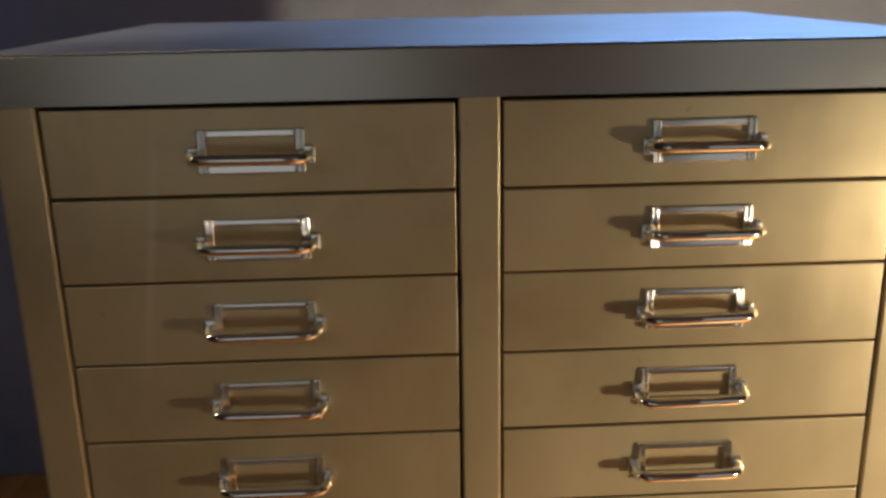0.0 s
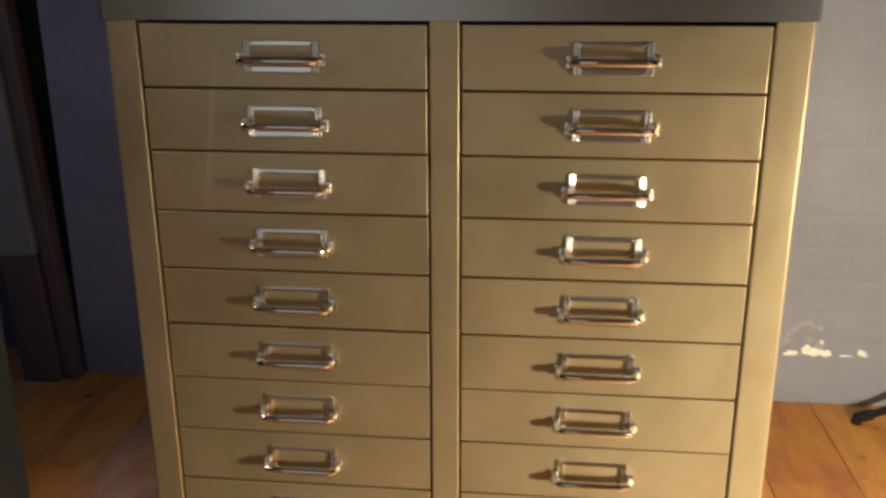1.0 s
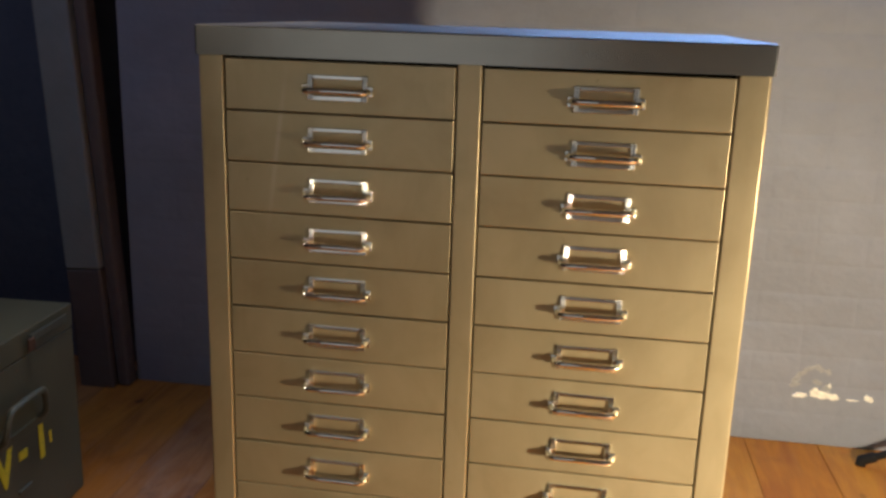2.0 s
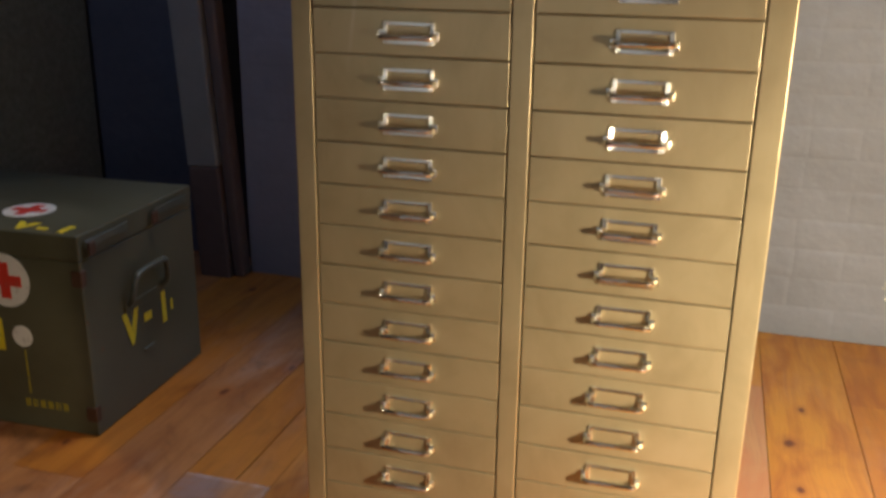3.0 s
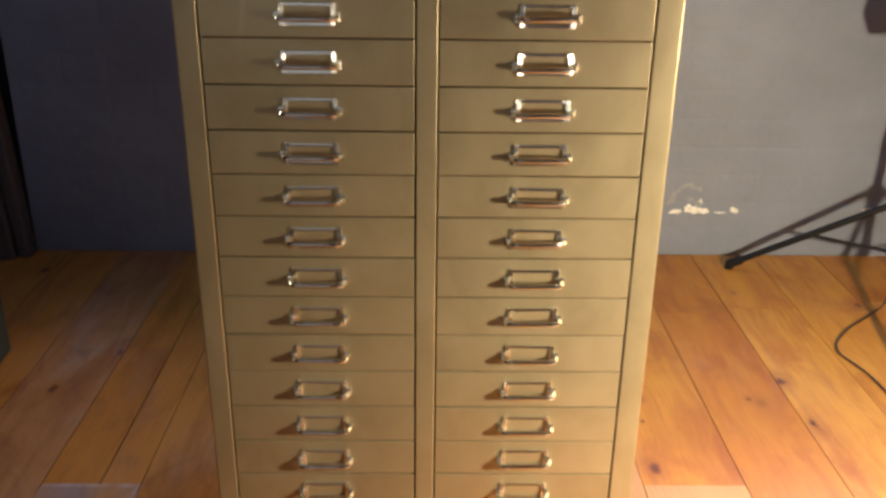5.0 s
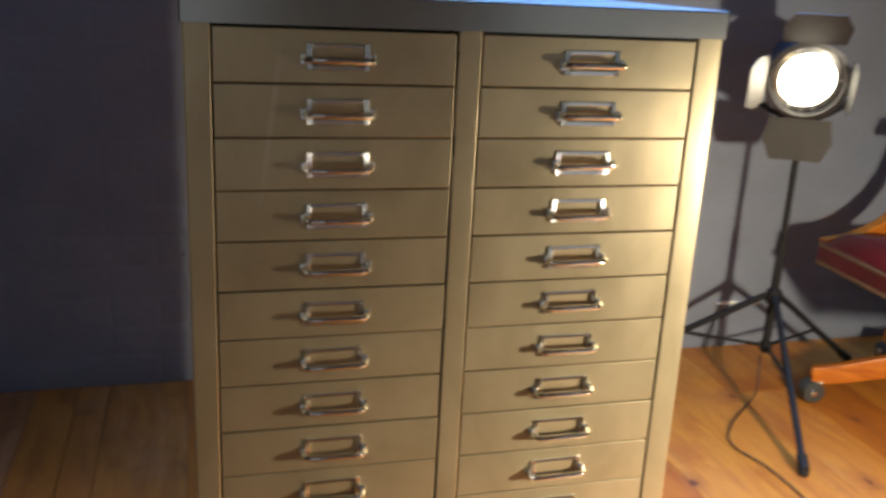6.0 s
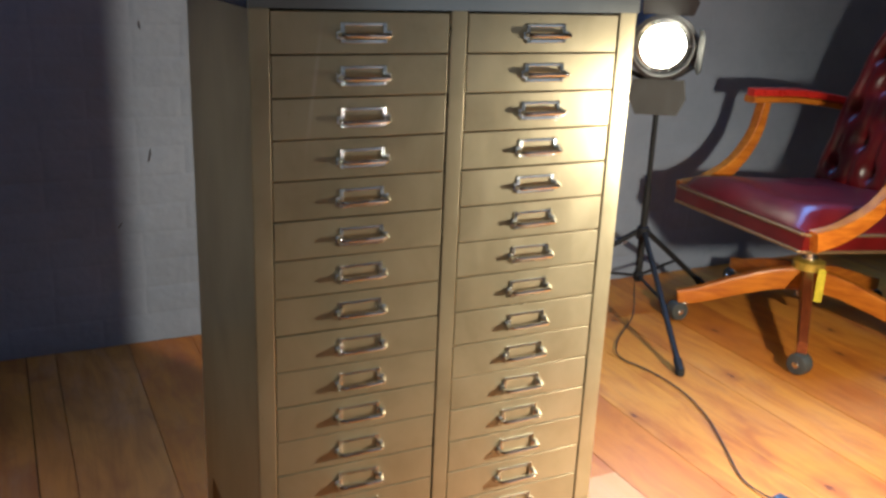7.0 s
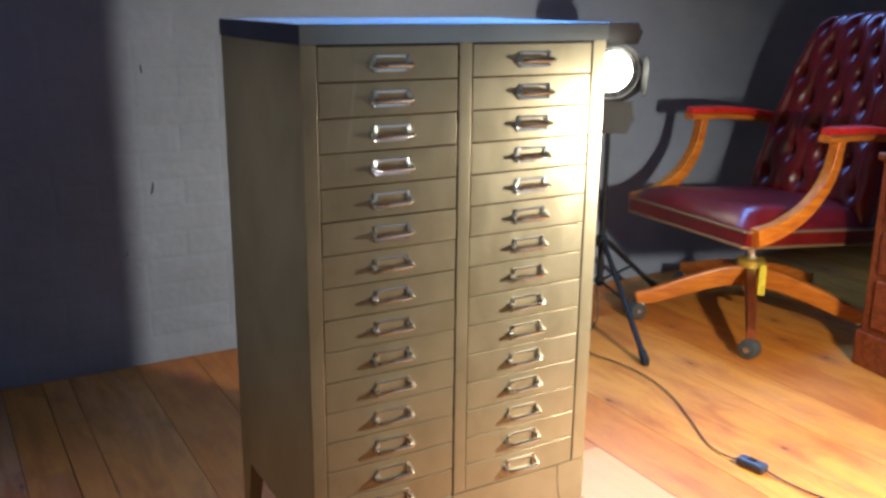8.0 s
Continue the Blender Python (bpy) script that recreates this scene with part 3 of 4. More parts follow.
crate = thing("army_crate", "chipped olive-green first aid crate with yellow stencils on the floor", "crate")
crate.matrix_world = Matrix.Translation((CX1, CY0, 0)) @ pose(0, 0, 0, 0, 0, 2) @ Matrix.Translation((-CX1, -CY0, 0))  # a little askew


def crate_body():
    b = box(CX0, CX1, CY0, CY1, 0.0, CZ - 0.0505, 0.003, 2)
    return b


part("body", crate_body(), OLIVE, crate, smooth=True)
part("lid", box(CX0 - 0.001, CX1 + 0.001, CY0 - 0.001, CY1 + 0.001, CZ - 0.050, CZ, 0.004, 2), OLIVE, crate, "flat olive lid with worn edges", smooth=True)
for y0, y1 in ((CY0 + 0.012, CY0 + 0.15), (CY1 - 0.16, CY1 - 0.03)):
    part("hinge_strap", box(CX1 + 0.0042, CX1 + 0.008, y0, y1, CZ - 0.030, CZ - 0.012, 0.002), IRON, crate)
for y in (0.345, 0.560):
    part("catch", box(CX1 + 0.0085, CX1 + 0.013, y, y + 0.022, CZ - 0.042, CZ - 0.016, 0.002), RUST, crate, "rusty iron catch")
for z in (0.03, CZ - 0.10):
    part("corner_plate", box(CX1 - 0.02, CX1 + 0.0025, CY0 - 0.0025, CY0 + 0.014, z, z + 0.032, 0.002), RUST, crate, "rusty corner plate")
HY, HZ = 0.525, 0.246
loop = [(CX1 + 0.004, HY - 0.060, HZ - 0.02), (CX1 + 0.016, HY - 0.066, HZ - 0.005), (CX1 + 0.022, HY - 0.056, HZ + 0.035), (CX1 + 0.024, HY - 0.035, HZ + 0.045),
        (CX1 + 0.024, HY + 0.035, HZ + 0.045), (CX1 + 0.022, HY + 0.056, HZ + 0.035), (CX1 + 0.016, HY + 0.066, HZ - 0.005), (CX1 + 0.004, HY + 0.060, HZ - 0.02)]
part("carrying_handle", tube(spline(loop, 5), 0.0065, 8), IRON, crate, "grey iron carrying handle", smooth=True)
part("handle_plate", box(CX1, CX1 + 0.004, HY - 0.075, HY + 0.075, HZ - 0.036, HZ - 0.018, 0.001), OLIVE, crate)
part("screw_plate", box(CX1, CX1 + 0.005, HY - 0.02, HY + 0.02, 0.105, 0.112, 0.001), IRON, crate)


def disc(r, depth, n=28):
    return lathe([(r, 0), (r, depth)], n)


def cross_bm(r, depth):
    a = r * 0.30
    o = [(-a, -r), (a, -r), (a, -a), (r, -a), (r, a), (a, a), (a, r), (-a, r), (-a, a), (-r, a), (-r, -a), (-a, -a)]
    return prism(o, depth, "z")


FACE = pose(0, 0, 0, 90)  # turns a flat shape to look along -y
part("white_disc", disc(0.054, 0.0010), WHITE, crate, "white painted disc", m=pose(-1.044, CY0 - 0.0002, 0.307) @ FACE)
part("red_cross", cross_bm(0.036, 0.0016), CROSSRED, crate, "red painted cross", m=pose(-1.044, CY0 - 0.0004, 0.307) @ FACE)
part("white_disc", disc(0.050, 0.0010), WHITE, crate, "white painted disc", m=pose(-1.072, 0.455, CZ))
part("red_cross", cross_bm(0.036, 0.0016), CROSSRED, crate, "red painted cross", m=pose(-1.072, 0.455, CZ))
part("pale_spot", disc(0.022, 0.0010), WHITE, crate, "faded round white spot", m=pose(-1.022, CY0 - 0.0002, 0.195) @ FACE)


def lettering(name, text, size, m, parent, label, stretch=1.0):
    cu = bpy.data.curves.new(name, "FONT")
    cu.body, cu.size, cu.extrude, cu.space_character = text, size, 0.0006, 1.1
    cu.align_x, cu.offset = "CENTER", 0.0036
    ob = bpy.data.objects.new(name, cu)
    scene.collection.objects.link(ob)
    data = bpy.data.meshes.new_from_object(ob.evaluated_get(bpy.context.evaluated_depsgraph_get()))
    bpy.data.objects.remove(ob)
    data.transform(Matrix.Diagonal((1.0, stretch, 1.0, 1.0)))
    data.materials.clear()
    data.materials.append(YELLOW)
    return part(name, data, YELLOW, parent, label, m=m)


RIGHT_FACE = pose(0, 0, 0, 90, 0, 90)
for text, y, z in (("V", 0.470, 0.144), ("-", 0.530, 0.158), ("1", 0.592, 0.146)):
    lettering("letter", text, 0.082, pose(CX1 + 0.0008, y, z - 0.004) @ RIGHT_FACE, crate, "yellow stencilled letter", 1.18)
    lettering("letter", text, 0.060, pose(-0.99 + 0.75 * (y - 0.50), CY0 + 0.012, CZ + 0.0006), crate, "yellow stencilled letter", 0.9)
part("stencil_bar", box(CX1, CX1 + 0.0010, 0.620, 0.627, 0.155, 0.180), YELLOW, crate, "yellow stencil mark")
lettering("letter", "1", 0.085, pose(-1.072, CY0 - 0.0008, 0.165) @ FACE, crate, "yellow stencilled figure")
for k in range(6):
    part("stencil_bar", box(-1.035 + 0.017 * k, -1.024 + 0.017 * k, CY0 - 0.0008, CY0, 0.046, 0.062), FADED_YELLOW, crate, "faded yellow stencil mark")
part("drip", box(-1.023, -1.019, CY0 - 0.0006, CY0, 0.075, 0.166), FADED_YELLOW, crate, "faint drip below the spot")

# dark green locker in the alcove
locker = thing("steel_locker", "tall dark green steel locker standing in the shadow behind the crate", "locker")
part("body", box(-2.15, -1.61, 0.92, WALL_Y + 0.10, 0.0, 1.9, 0.006, 2), speckled("dark_green_enamel", (0.17, 0.20, 0.17), 0.5), locker, smooth=True)
part("door", box(-2.13, -1.63, 0.90, 0.918, 0.06, 1.86, 0.004, 2), speckled("dark_green_door_enamel", (0.18, 0.21, 0.175), 0.45), locker, smooth=True)

# ---- spot lamp on its tripod ----
LX, LY = 1.152, 1.020
spot = thing("spot_lamp", "lit black spot lamp with barn doors on a tripod", "lamp")
HEAD = look((1.110, 0.970, 0.806), (0.28, -0.50, 0.44))  # its -z looks along the beam


def at_head(x, y, z):
    return HEAD @ Vector((x, y, z))


part("housing", lathe([(0.030, 0.175), (0.062, 0.165), (0.080, 0.13), (0.082, 0.02), (0.094, 0.012), (0.094, -0.012), (0.084, -0.014), (0.080, 0.004), (0.078, 0.004)], 28, HEAD), ENAMEL, spot, "black cylindrical lamp housing", smooth=True)
part("lens", lathe([(0.062, 0.0), (0.055, -0.008), (0.035, -0.014), (0.010, -0.017)], 28, HEAD), GLOW, spot, "glowing glass lens", smooth=True)
part("reflector_ring", lathe([(0.0775, 0.0045), (0.0635, -0.0005), (0.0635, 0.002), (0.0775, 0.0065)], 28, HEAD), BARE, spot, "bright aluminium ring", smooth=True)


def flap(side_turn, open_turn, w0, w1, length):
    b = prism([(-w0, 0.0), (w0, 0.0), (w1, length * 0.55), (w1 * 0.72, length), (-w1 * 0.72, length), (-w1, length * 0.55)], 0.0015, "z")
    b.transform(HEAD @ pose(0, 0, 0, 0, 0, side_turn) @ pose(0, 0.090, -0.014, -open_turn))
    return b


FLAP = speckled("scorched_grey_flap", (0.014, 0.011, 0.009), 0.6, 0.0)
part("barn_door", flap(180, 12, 0.070, 0.080, 0.100), FLAP, spot, "scorched grey barn door flap below the lens")
part("barn_door", flap(0, 28, 0.068, 0.074, 0.085), ENAMEL, spot, "black barn door flap, blue with reflected light")
# this flap's paler colour holds the beam light that falls on it
part("barn_door", flap(-90, 60, 0.055, 0.062, 0.085), speckled("beam_lit_flap", (0.16, 0.15, 0.14), 0.55, 0.2), spot, "barn door flap, pale with the beam's light in its colour")
part("barn_door", flap(90, 85, 0.055, 0.062, 0.060), BLACK, spot, "black barn door flap")
yoke = [at_head(-0.100, 0.0, 0.07), at_head(-0.102, -0.08, 0.07)] + [Vector((LX - 0.06, LY + 0.02, 0.665)), Vector((LX, LY, 0.645)), Vector((LX + 0.06, LY - 0.02, 0.665))] + [at_head(0.102, -0.08, 0.07), at_head(0.100, 0.0, 0.07)]
part("yoke", tube(spline(yoke, 4), 0.007, 8), BLACK, spot, smooth=True)
for s in (-1, 1):
    part("knob", lathe([(0.016, 0.0), (0.018, 0.006), (0.016, 0.020), (0.010, 0.024)], 12, HEAD @ pose(s * 0.083, 0.0, 0.07, 0, s * 90, 0)), BLACK, spot, smooth=True)
part("pole", tube([(LX, LY, 0.10), (LX, LY, 0.40), (LX, LY, 0.401), (LX, LY, 0.65)], [0.011, 0.011, 0.008, 0.008], 12), BLACK, spot, smooth=True)
part("collar", lathe([(0.013, 0.0), (0.020, 0.004), (0.020, 0.036), (0.013, 0.042)], 14, pose(LX, LY, 0.232)), BLACK, spot, smooth=True)
part("lower_collar", lathe([(0.012, 0.0), (0.016, 0.003), (0.016, 0.022), (0.012, 0.026)], 14, pose(LX, LY, 0.105)), BLACK, spot, smooth=True)
FEET = ((0.988, 0.604), (0.798, 1.200), (1.505, 1.125))
for fx, fy in FEET:
    d = Vector((fx - LX, fy - LY, 0)).normalized()
    top = Vector((LX, LY, 0.255)) + d * 0.018
    foot = Vector((fx, fy, 0.012))
    leg = part("leg", tube([top, foot], 0.0085, 10), BLACK, spot, "black tubular leg", smooth=True)
    part("rubber_foot", tube([foot + (top - foot).normalized() * 0.035, foot, Vector((fx, fy, 0.0))], [0.012, 0.013, 0.012], 10), BLACK, leg, "dark rubber foot", smooth=True)
    mid = top.lerp(foot, 0.52)
    part("brace", tube([Vector((LX, LY, 0.118)) + d * 0.014, mid], 0.0045, 8), BLACK, spot, smooth=True)
lamp_object("spot_lamp_beam", "SPOT", Matrix.Translation(HEAD @ Vector((0, 0, -0.03))) @ HEAD.to_3x3().to_4x4(), 80, (1.0, 0.86, 0.64),
            spot_size=radians(84), spot_blend=1.0, shadow_soft_size=0.05)

# flex and its switch
CORD = [(1.128, 1.004, 0.10), (1.105, 0.965, 0.02), (1.05, 0.92, 0.0045), (0.955, 0.835, 0.0045), (0.900, 0.745, 0.0045), (0.922, 0.640, 0.0045), (0.925, 0.520, 0.0045), (0.893, 0.390, 0.0045),
        (0.835, 0.265, 0.0045), (0.778, 0.150, 0.0045), (0.772, 0.085, 0.006), (0.779, 0.045, 0.011)]
CORD2 = [(0.789, 0.000, 0.011), (0.797, -0.06, 0.005), (0.812, -0.14, 0.0045), (0.86, -0.30, 0.0045), (0.97, -0.55, 0.0045), (1.15, -0.85, 0.0045), (1.30, -1.30, 0.0045)]
flex = thing("lamp_flex", "dark brown lamp flex trailing over the boards to an inline switch", "cable")
part("cable", tube(spline(CORD, 8), 0.0021, 8), CABLE, flex, smooth=True)
part("cable", tube(spline(CORD2, 8), 0.0021, 8), CABLE, flex, smooth=True)
sw = part("switch_box", box(-0.015, 0.015, -0.034, 0.034, 0.0, 0.021, 0.006, 3), SWITCH, flex, "dark blue inline switch", smooth=True, m=pose(0.784, 0.022, 0.0005, 0, 0, 10))
part("rocker", box(-0.006, 0.006, -0.009, 0.009, 0.020, 0.0245, 0.0015, 2), BLACK, sw)

# ---- swivel desk chair ----
HX, HYC = 1.560, 0.752
chair = thing("desk_chair", "oxblood buttoned leather swivel chair with orange wooden arms on castors", "chair", (HX, HYC, 0), -3)
# chair space: it faces -x
SF, SB, SW, SWB = -0.305, 0.285, 0.265, 0.235


def seat_outline(grow=0.0, n=6):
    return [(SF - grow, -SW - grow), (SB + grow, -SWB - grow), (SB + grow, SWB + grow), (SF - grow, SW + grow)]


REST = Matrix.Translation((SF, 0, 0.345)) @ pose(0, 0, 0, 0, 5.5, 0) @ Matrix.Translation((-SF, 0, -0.345))  # the seat leans back
part("seat_frame", prism(seat_outline(), 0.057, "z", 0.338, 0.008), LEATHER, chair, "red leather covered seat rail", m=REST)
for z in (0.342, 0.387):
    o = [(x, y, z) for x, y in seat_outline(0.003)]
    part("nail_trim", tube([p for k in range(4) for p in (Vector(o[k]).lerp(Vector(o[(k + 1) % 4]), 0.02), Vector(o[k]).lerp(Vector(o[(k + 1) % 4]), 0.98))], 0.0045, 6, closed=True), PIPING, chair, "pale nail trim", m=REST)


def cushion():
    b = bmesh.new()
    n = 20
    grid = []
    for i in range(n + 1):
        u = i / n
        x = SF + (SB - SF) * u
        half = SW + (SWB - SW) * u
        row = []
        for j in range(n + 1):
            v = j / n * 2 - 1
            e = (1 - abs(2 * u - 1) ** 7) * (1 - abs(v) ** 6)
            h = 0.392 + 0.018 * min(1, e * 6) + 0.046 * e ** 0.6 * (1.0 - 0.35 * v * (1 - u)) + 0.006 * math.sin(5 * v + 3 * u) * e
            row.append(b.verts.new((x * 0.995, half * v * 0.995, h)))
        grid.append(row)
    for i in range(n):
        for j in range(n):
            b.faces.new((grid[i][j], grid[i + 1][j], grid[i + 1][j + 1], grid[i][j + 1]))
    return b


part("seat_cushion", cushion(), LEATHER, chair, "domed oxblood leather seat", smooth="all", m=REST)


def back_point(u, v):
    """u across (-1..1), v up (0..1) on the front of the backrest, and the normal's rough way."""
    half = 0.236 + 0.012 * math.sin(math.pi * v) - 0.095 * v ** 1.5
    z = 0.405 + 0.71 * v - 0.035 * u * u * max(0, v - 0.6) * 2.5
    over = max(0, (v - 0.82) / 0.18)  # the top rolls over to the back
    x = 0.255 + 0.135 * v ** 1.2 - 0.055 * u * u + 0.085 * over ** 2
    z -= 0.050 * over ** 3
    return Vector((x, half * u, z))


def tufted_back():
    b = bmesh.new()
    nu, nv = 80, 96
    cols, rows = 3.9, 5.6
    grid = []
    for j in range(nv + 1):
        v = j / nv
        row = []
        for i in range(nu + 1):
            u = i / nu * 2 - 1
            a, c = u * cols / 2, v * rows
            p, q = a + c * 0.72, a - c * 0.72
            dp, dq = abs(p - round(p)), abs(q - round(q))
            crease = min(dp, dq) * 2
            button = math.hypot(dp, dq)
            pleat = math.exp(-(abs(a * 2 - round(a * 2)) / 0.16) ** 2)  # upright pleats through the buttons
            h = 0.034 * (1 - math.exp(-(button / 0.20) ** 2)) * (0.90 + 0.10 * min(1, crease * 1.5)) - 0.008 * pleat
            edge = min(1, (1 - abs(u)) * 7) * min(1, (1 - v) * 14) * min(1, v * 10 + 0.2)
            pt = back_point(u, v)
            pt.x -= h * edge ** 0.5 + 0.012 * edge ** 0.5
            row.append(b.verts.new(pt))
        grid.append(row)
    for j in range(nv):
        for i in range(nu):
            b.faces.new((grid[j][i], grid[j][i + 1], grid[j + 1][i + 1], grid[j + 1][i]))
    return b


part("backrest", tufted_back(), LEATHER, chair, "deep buttoned oxblood leather back", smooth="all", m=REST)


def back_shell():
    b = bmesh.new()
    grid = [[(b.verts.new(back_point(u / 6 * 2 - 1, v / 8)), b.verts.new(back_point(u / 6 * 2 - 1, v / 8) + Vector((0.045, 0, 0)))) for u in range(7)] for v in range(9)]
    for j in range(8):
        for i in range(6):
            for k, flip in ((0, 1), (1, -1)):
                b.faces.new((grid[j][i][k], grid[j][i + 1][k], grid[j + 1][i + 1][k], grid[j + 1][i][k])[::flip])
    for j in range(8):
        for i in (0, 6):
            b.faces.new((grid[j][i][0], grid[j + 1][i][0], grid[j + 1][i][1], grid[j][i][1]))
    for i in range(6):
        for j in (0, 8):
            b.faces.new((grid[j][i][0], grid[j][i + 1][0], grid[j][i + 1][1], grid[j][i][1]))
    return b


part("back_shell", back_shell(), LEATHER, chair, smooth=True, m=REST)
for r in range(10):
    for k in range(-3, 4):
        p, q = (r + k), (k - r)
        a, c = (p + q) / 2, (p - q) / 2 / 0.72
        u, v = a / 1.95, c / 5.6
        if abs(u) < 0.9 and 0.08 < v < 0.88:
            part("button", lathe([(0.010, 0.0), (0.010, 0.003), (0.006, 0.006)], 10, Matrix.Translation(back_point(u, v)) @ pose(-0.008, 0, 0, 0, -90, 0)), BUTTON, chair, smooth=True, m=REST)


def swept(points, wide, high, turn_axis=Vector((0, 1, 0))):
    """A rounded bar of oblong section along points; wide lies along y."""
    b = bmesh.new()
    pts = [Vector(p) for p in points]
    rings = []
    for i, p in enumerate(pts):
        d = (pts[min(i + 1, len(pts) - 1)] - pts[max(i - 1, 0)]).normalized()
        side = turn_axis
        up = d.cross(side).normalized()
        w, h = (wide[i] if isinstance(wide, list) else wide) / 2, (high[i] if isinstance(high, list) else high) / 2
        ring = []
        for cx, cy in ((1, 0.5), (0.5, 1), (-0.5, 1), (-1, 0.5), (-1, -0.5), (-0.5, -1), (0.5, -1), (1, -0.5)):
            kx = math.copysign(1, cx) * (w if abs(cx) == 1 else w * 0.78)
            ky = math.copysign(1, cy) * (h if abs(cy) == 1 else h * 0.74)
            ring.append(b.verts.new(p + side * kx + up * ky))
        rings.append(ring)
    for a, c in zip(rings, rings[1:]):
        for k in range(8):
            b.faces.new((a[k], a[(k + 1) % 8], c[(k + 1) % 8], c[k]))
    b.faces.new(rings[0][::-1])
    b.faces.new(rings[-1])
    return b


for s in (-1, 1):
    y = s * (SW + 0.008)
    dx = 0.015 if s > 0 else 0.036
    curve = spline([(SF + 0.02, y, 0.372), (SF + 0.105 + dx * 0.2, y, 0.400), (SF + 0.188 + dx * 0.6, y, 0.462), (SF + 0.238 + dx, y, 0.556), (SF + 0.252 + dx, y, 0.662)], 7)
    n = len(curve)
    part("arm_support", swept(curve, 0.038, [0.054 - 0.024 * i / (n - 1) for i in range(n)]), OAK, chair, "curved orange wooden arm support", smooth=True, m=REST)
    rail = spline([(SF + 0.192 + dx, y, 0.663), (SF + 0.34 + dx, y, 0.674), (SF + 0.47, y, 0.674), (SB + 0.03, y * 0.94, 0.664)], 6)
    part("arm_rail", swept(rail, 0.044, 0.020), OAK, chair, smooth=True, m=REST)
    pad = [p + Vector((0, 0, 0.021)) for p in rail]
    n = len(pad)
    part("arm_pad", swept(pad, [0.030 + 0.022 * min(1, 5 * i / n, 5 * (n - 1 - i) / n + 0.3) for i in range(n)], 0.024), RED, chair, "bright red leather arm pad", smooth=True, m=REST)
    part("pad_trim", tube([p + Vector((0, s * 0.024, 0.009)) for p in rail], 0.003, 6), PIPING, chair, "pale nail trim", m=REST)

part("column", tube([(0, 0, 0.10), (0, 0, 0.22), (0, 0, 0.221), (0, 0, 0.335)], [0.026, 0.024, 0.017, 0.017], 14), BARE, chair, "steel column", smooth=True)
part("hub", lathe([(0.030, 0.0), (0.046, 0.006), (0.046, 0.028), (0.030, 0.036)], 18, pose(0, 0, 0.178)), BRASS, chair, "yellow brass collar", smooth=True)
part("tag", box(-0.011, 0.011, -0.0015, 0.0015, 0.100, 0.200, 0.001), TAG, chair, "yellow hanging tag", m=pose(-0.008, -0.062, 0, 0, 0, -48))
for k in range(5):
    ang = 227 + 72 * k
    m = pose(0, 0, 0, 0, 0, ang)
    line = [(0.015, 0, 0.152), (0.10, 0, 0.146), (0.22, 0, 0.114), (0.31, 0, 0.085), (0.372, 0, 0.073)]
    b = swept(spline(line, 4), [0.034 - 0.009 * i / 16 for i in range(17)], [0.068 - 0.028 * i / 16 for i in range(17)])
    # the near leg's shade is put into its colour with the darker wood
    leg = part("base_leg", b, OAK if k != 0 else MAHOGANY, chair, "polished wooden star leg", smooth=True, m=m)
    part("caster_fork", tube([(0.345, 0, 0.075), (0.345, 0, 0.058), (0.355, 0, 0.046)], [0.008, 0.010, 0.012], 10), BARE, leg, smooth=True)
    part("ferrule", lathe([(0.013, 0.0), (0.014, 0.006), (0.011, 0.016), (0.009, 0.018)], 12, pose(0.350, 0, 0.052)), BARE, leg, "bright metal ferrule", smooth=True)
    part("caster", lathe([(0.012, -0.021), (0.027, -0.019), (0.030, -0.011), (0.030, 0.011), (0.027, 0.019), (0.012, 0.021)], 18, pose(0.368, 0, 0.030, 90, 0, 58 if k == 0 else 25 * math.sin(k * 2.1))), RUBBER, leg, "grey rubber caster wheel", smooth=True)
    for turn in (90, -90):
        part("caster_cap", lathe([(0.010, 0.0195), (0.009, 0.0225), (0.004, 0.0240), (0.001, 0.0242)], 14, pose(0.368, 0, 0.030, turn, 0, 58 if k == 0 else 25 * math.sin(k * 2.1))), BARE, leg, "bright metal cap", smooth=True)

# ---- mahogany desk ----
desk = thing("pedestal_desk", "dark mahogany pedestal desk with moulded drawers beside the chair", "desk", (1.535, 0.330, 0), -8)
part("plinth", box(0.0, 0.50, -0.62, 0.0, 0.0, 0.105, 0.006, 2), MAHOGANY, desk, smooth=True)
part("pedestal", box(0.010, 0.48, -0.60, -0.012, 0.105, 0.600, 0.004, 2), MAHOGANY, desk, smooth=True)
part("moulding", box(-0.006, 0.50, -0.615, -0.001, 0.600, 0.622, 0.007, 3), MAHOGANY, desk, smooth=True)
part("desktop", box(0.030, 1.10, -0.70, -0.024, 0.622, 0.655, 0.006, 3), MAHOGANY, desk, smooth=True)
for z0, z1 in ((0.125, 0.265), (0.285, 0.405), (0.425, 0.585)):
    d = part("drawer", box(-0.001, 0.010, -0.575, -0.050, z0, z1, 0.004, 2), MAHOGANY, desk, smooth=True)
    part("drawer_handle", tube(spline([(-0.003, -0.36, (z0 + z1) / 2), (-0.022, -0.34, (z0 + z1) / 2 - 0.01), (-0.022, -0.28, (z0 + z1) / 2 - 0.01), (-0.003, -0.26, (z0 + z1) / 2)], 4), 0.004, 8), BRASS, d, "brass drop handle", smooth=True)

# ---- chipped plaster on the wall ----


def chip(cx, cz, w, h, seed, lift):
    rng = random.Random(seed)
    o = []
    for k in range(18):
        a = 2 * math.pi * k / 18
        r = rng.uniform(0.55, 1.1)
        o.append((cx + w * r * math.cos(a), cz + h * r * math.sin(a)))
    return prism(o, 0.0015, "y", WALL_Y - 0.0026 - lift)


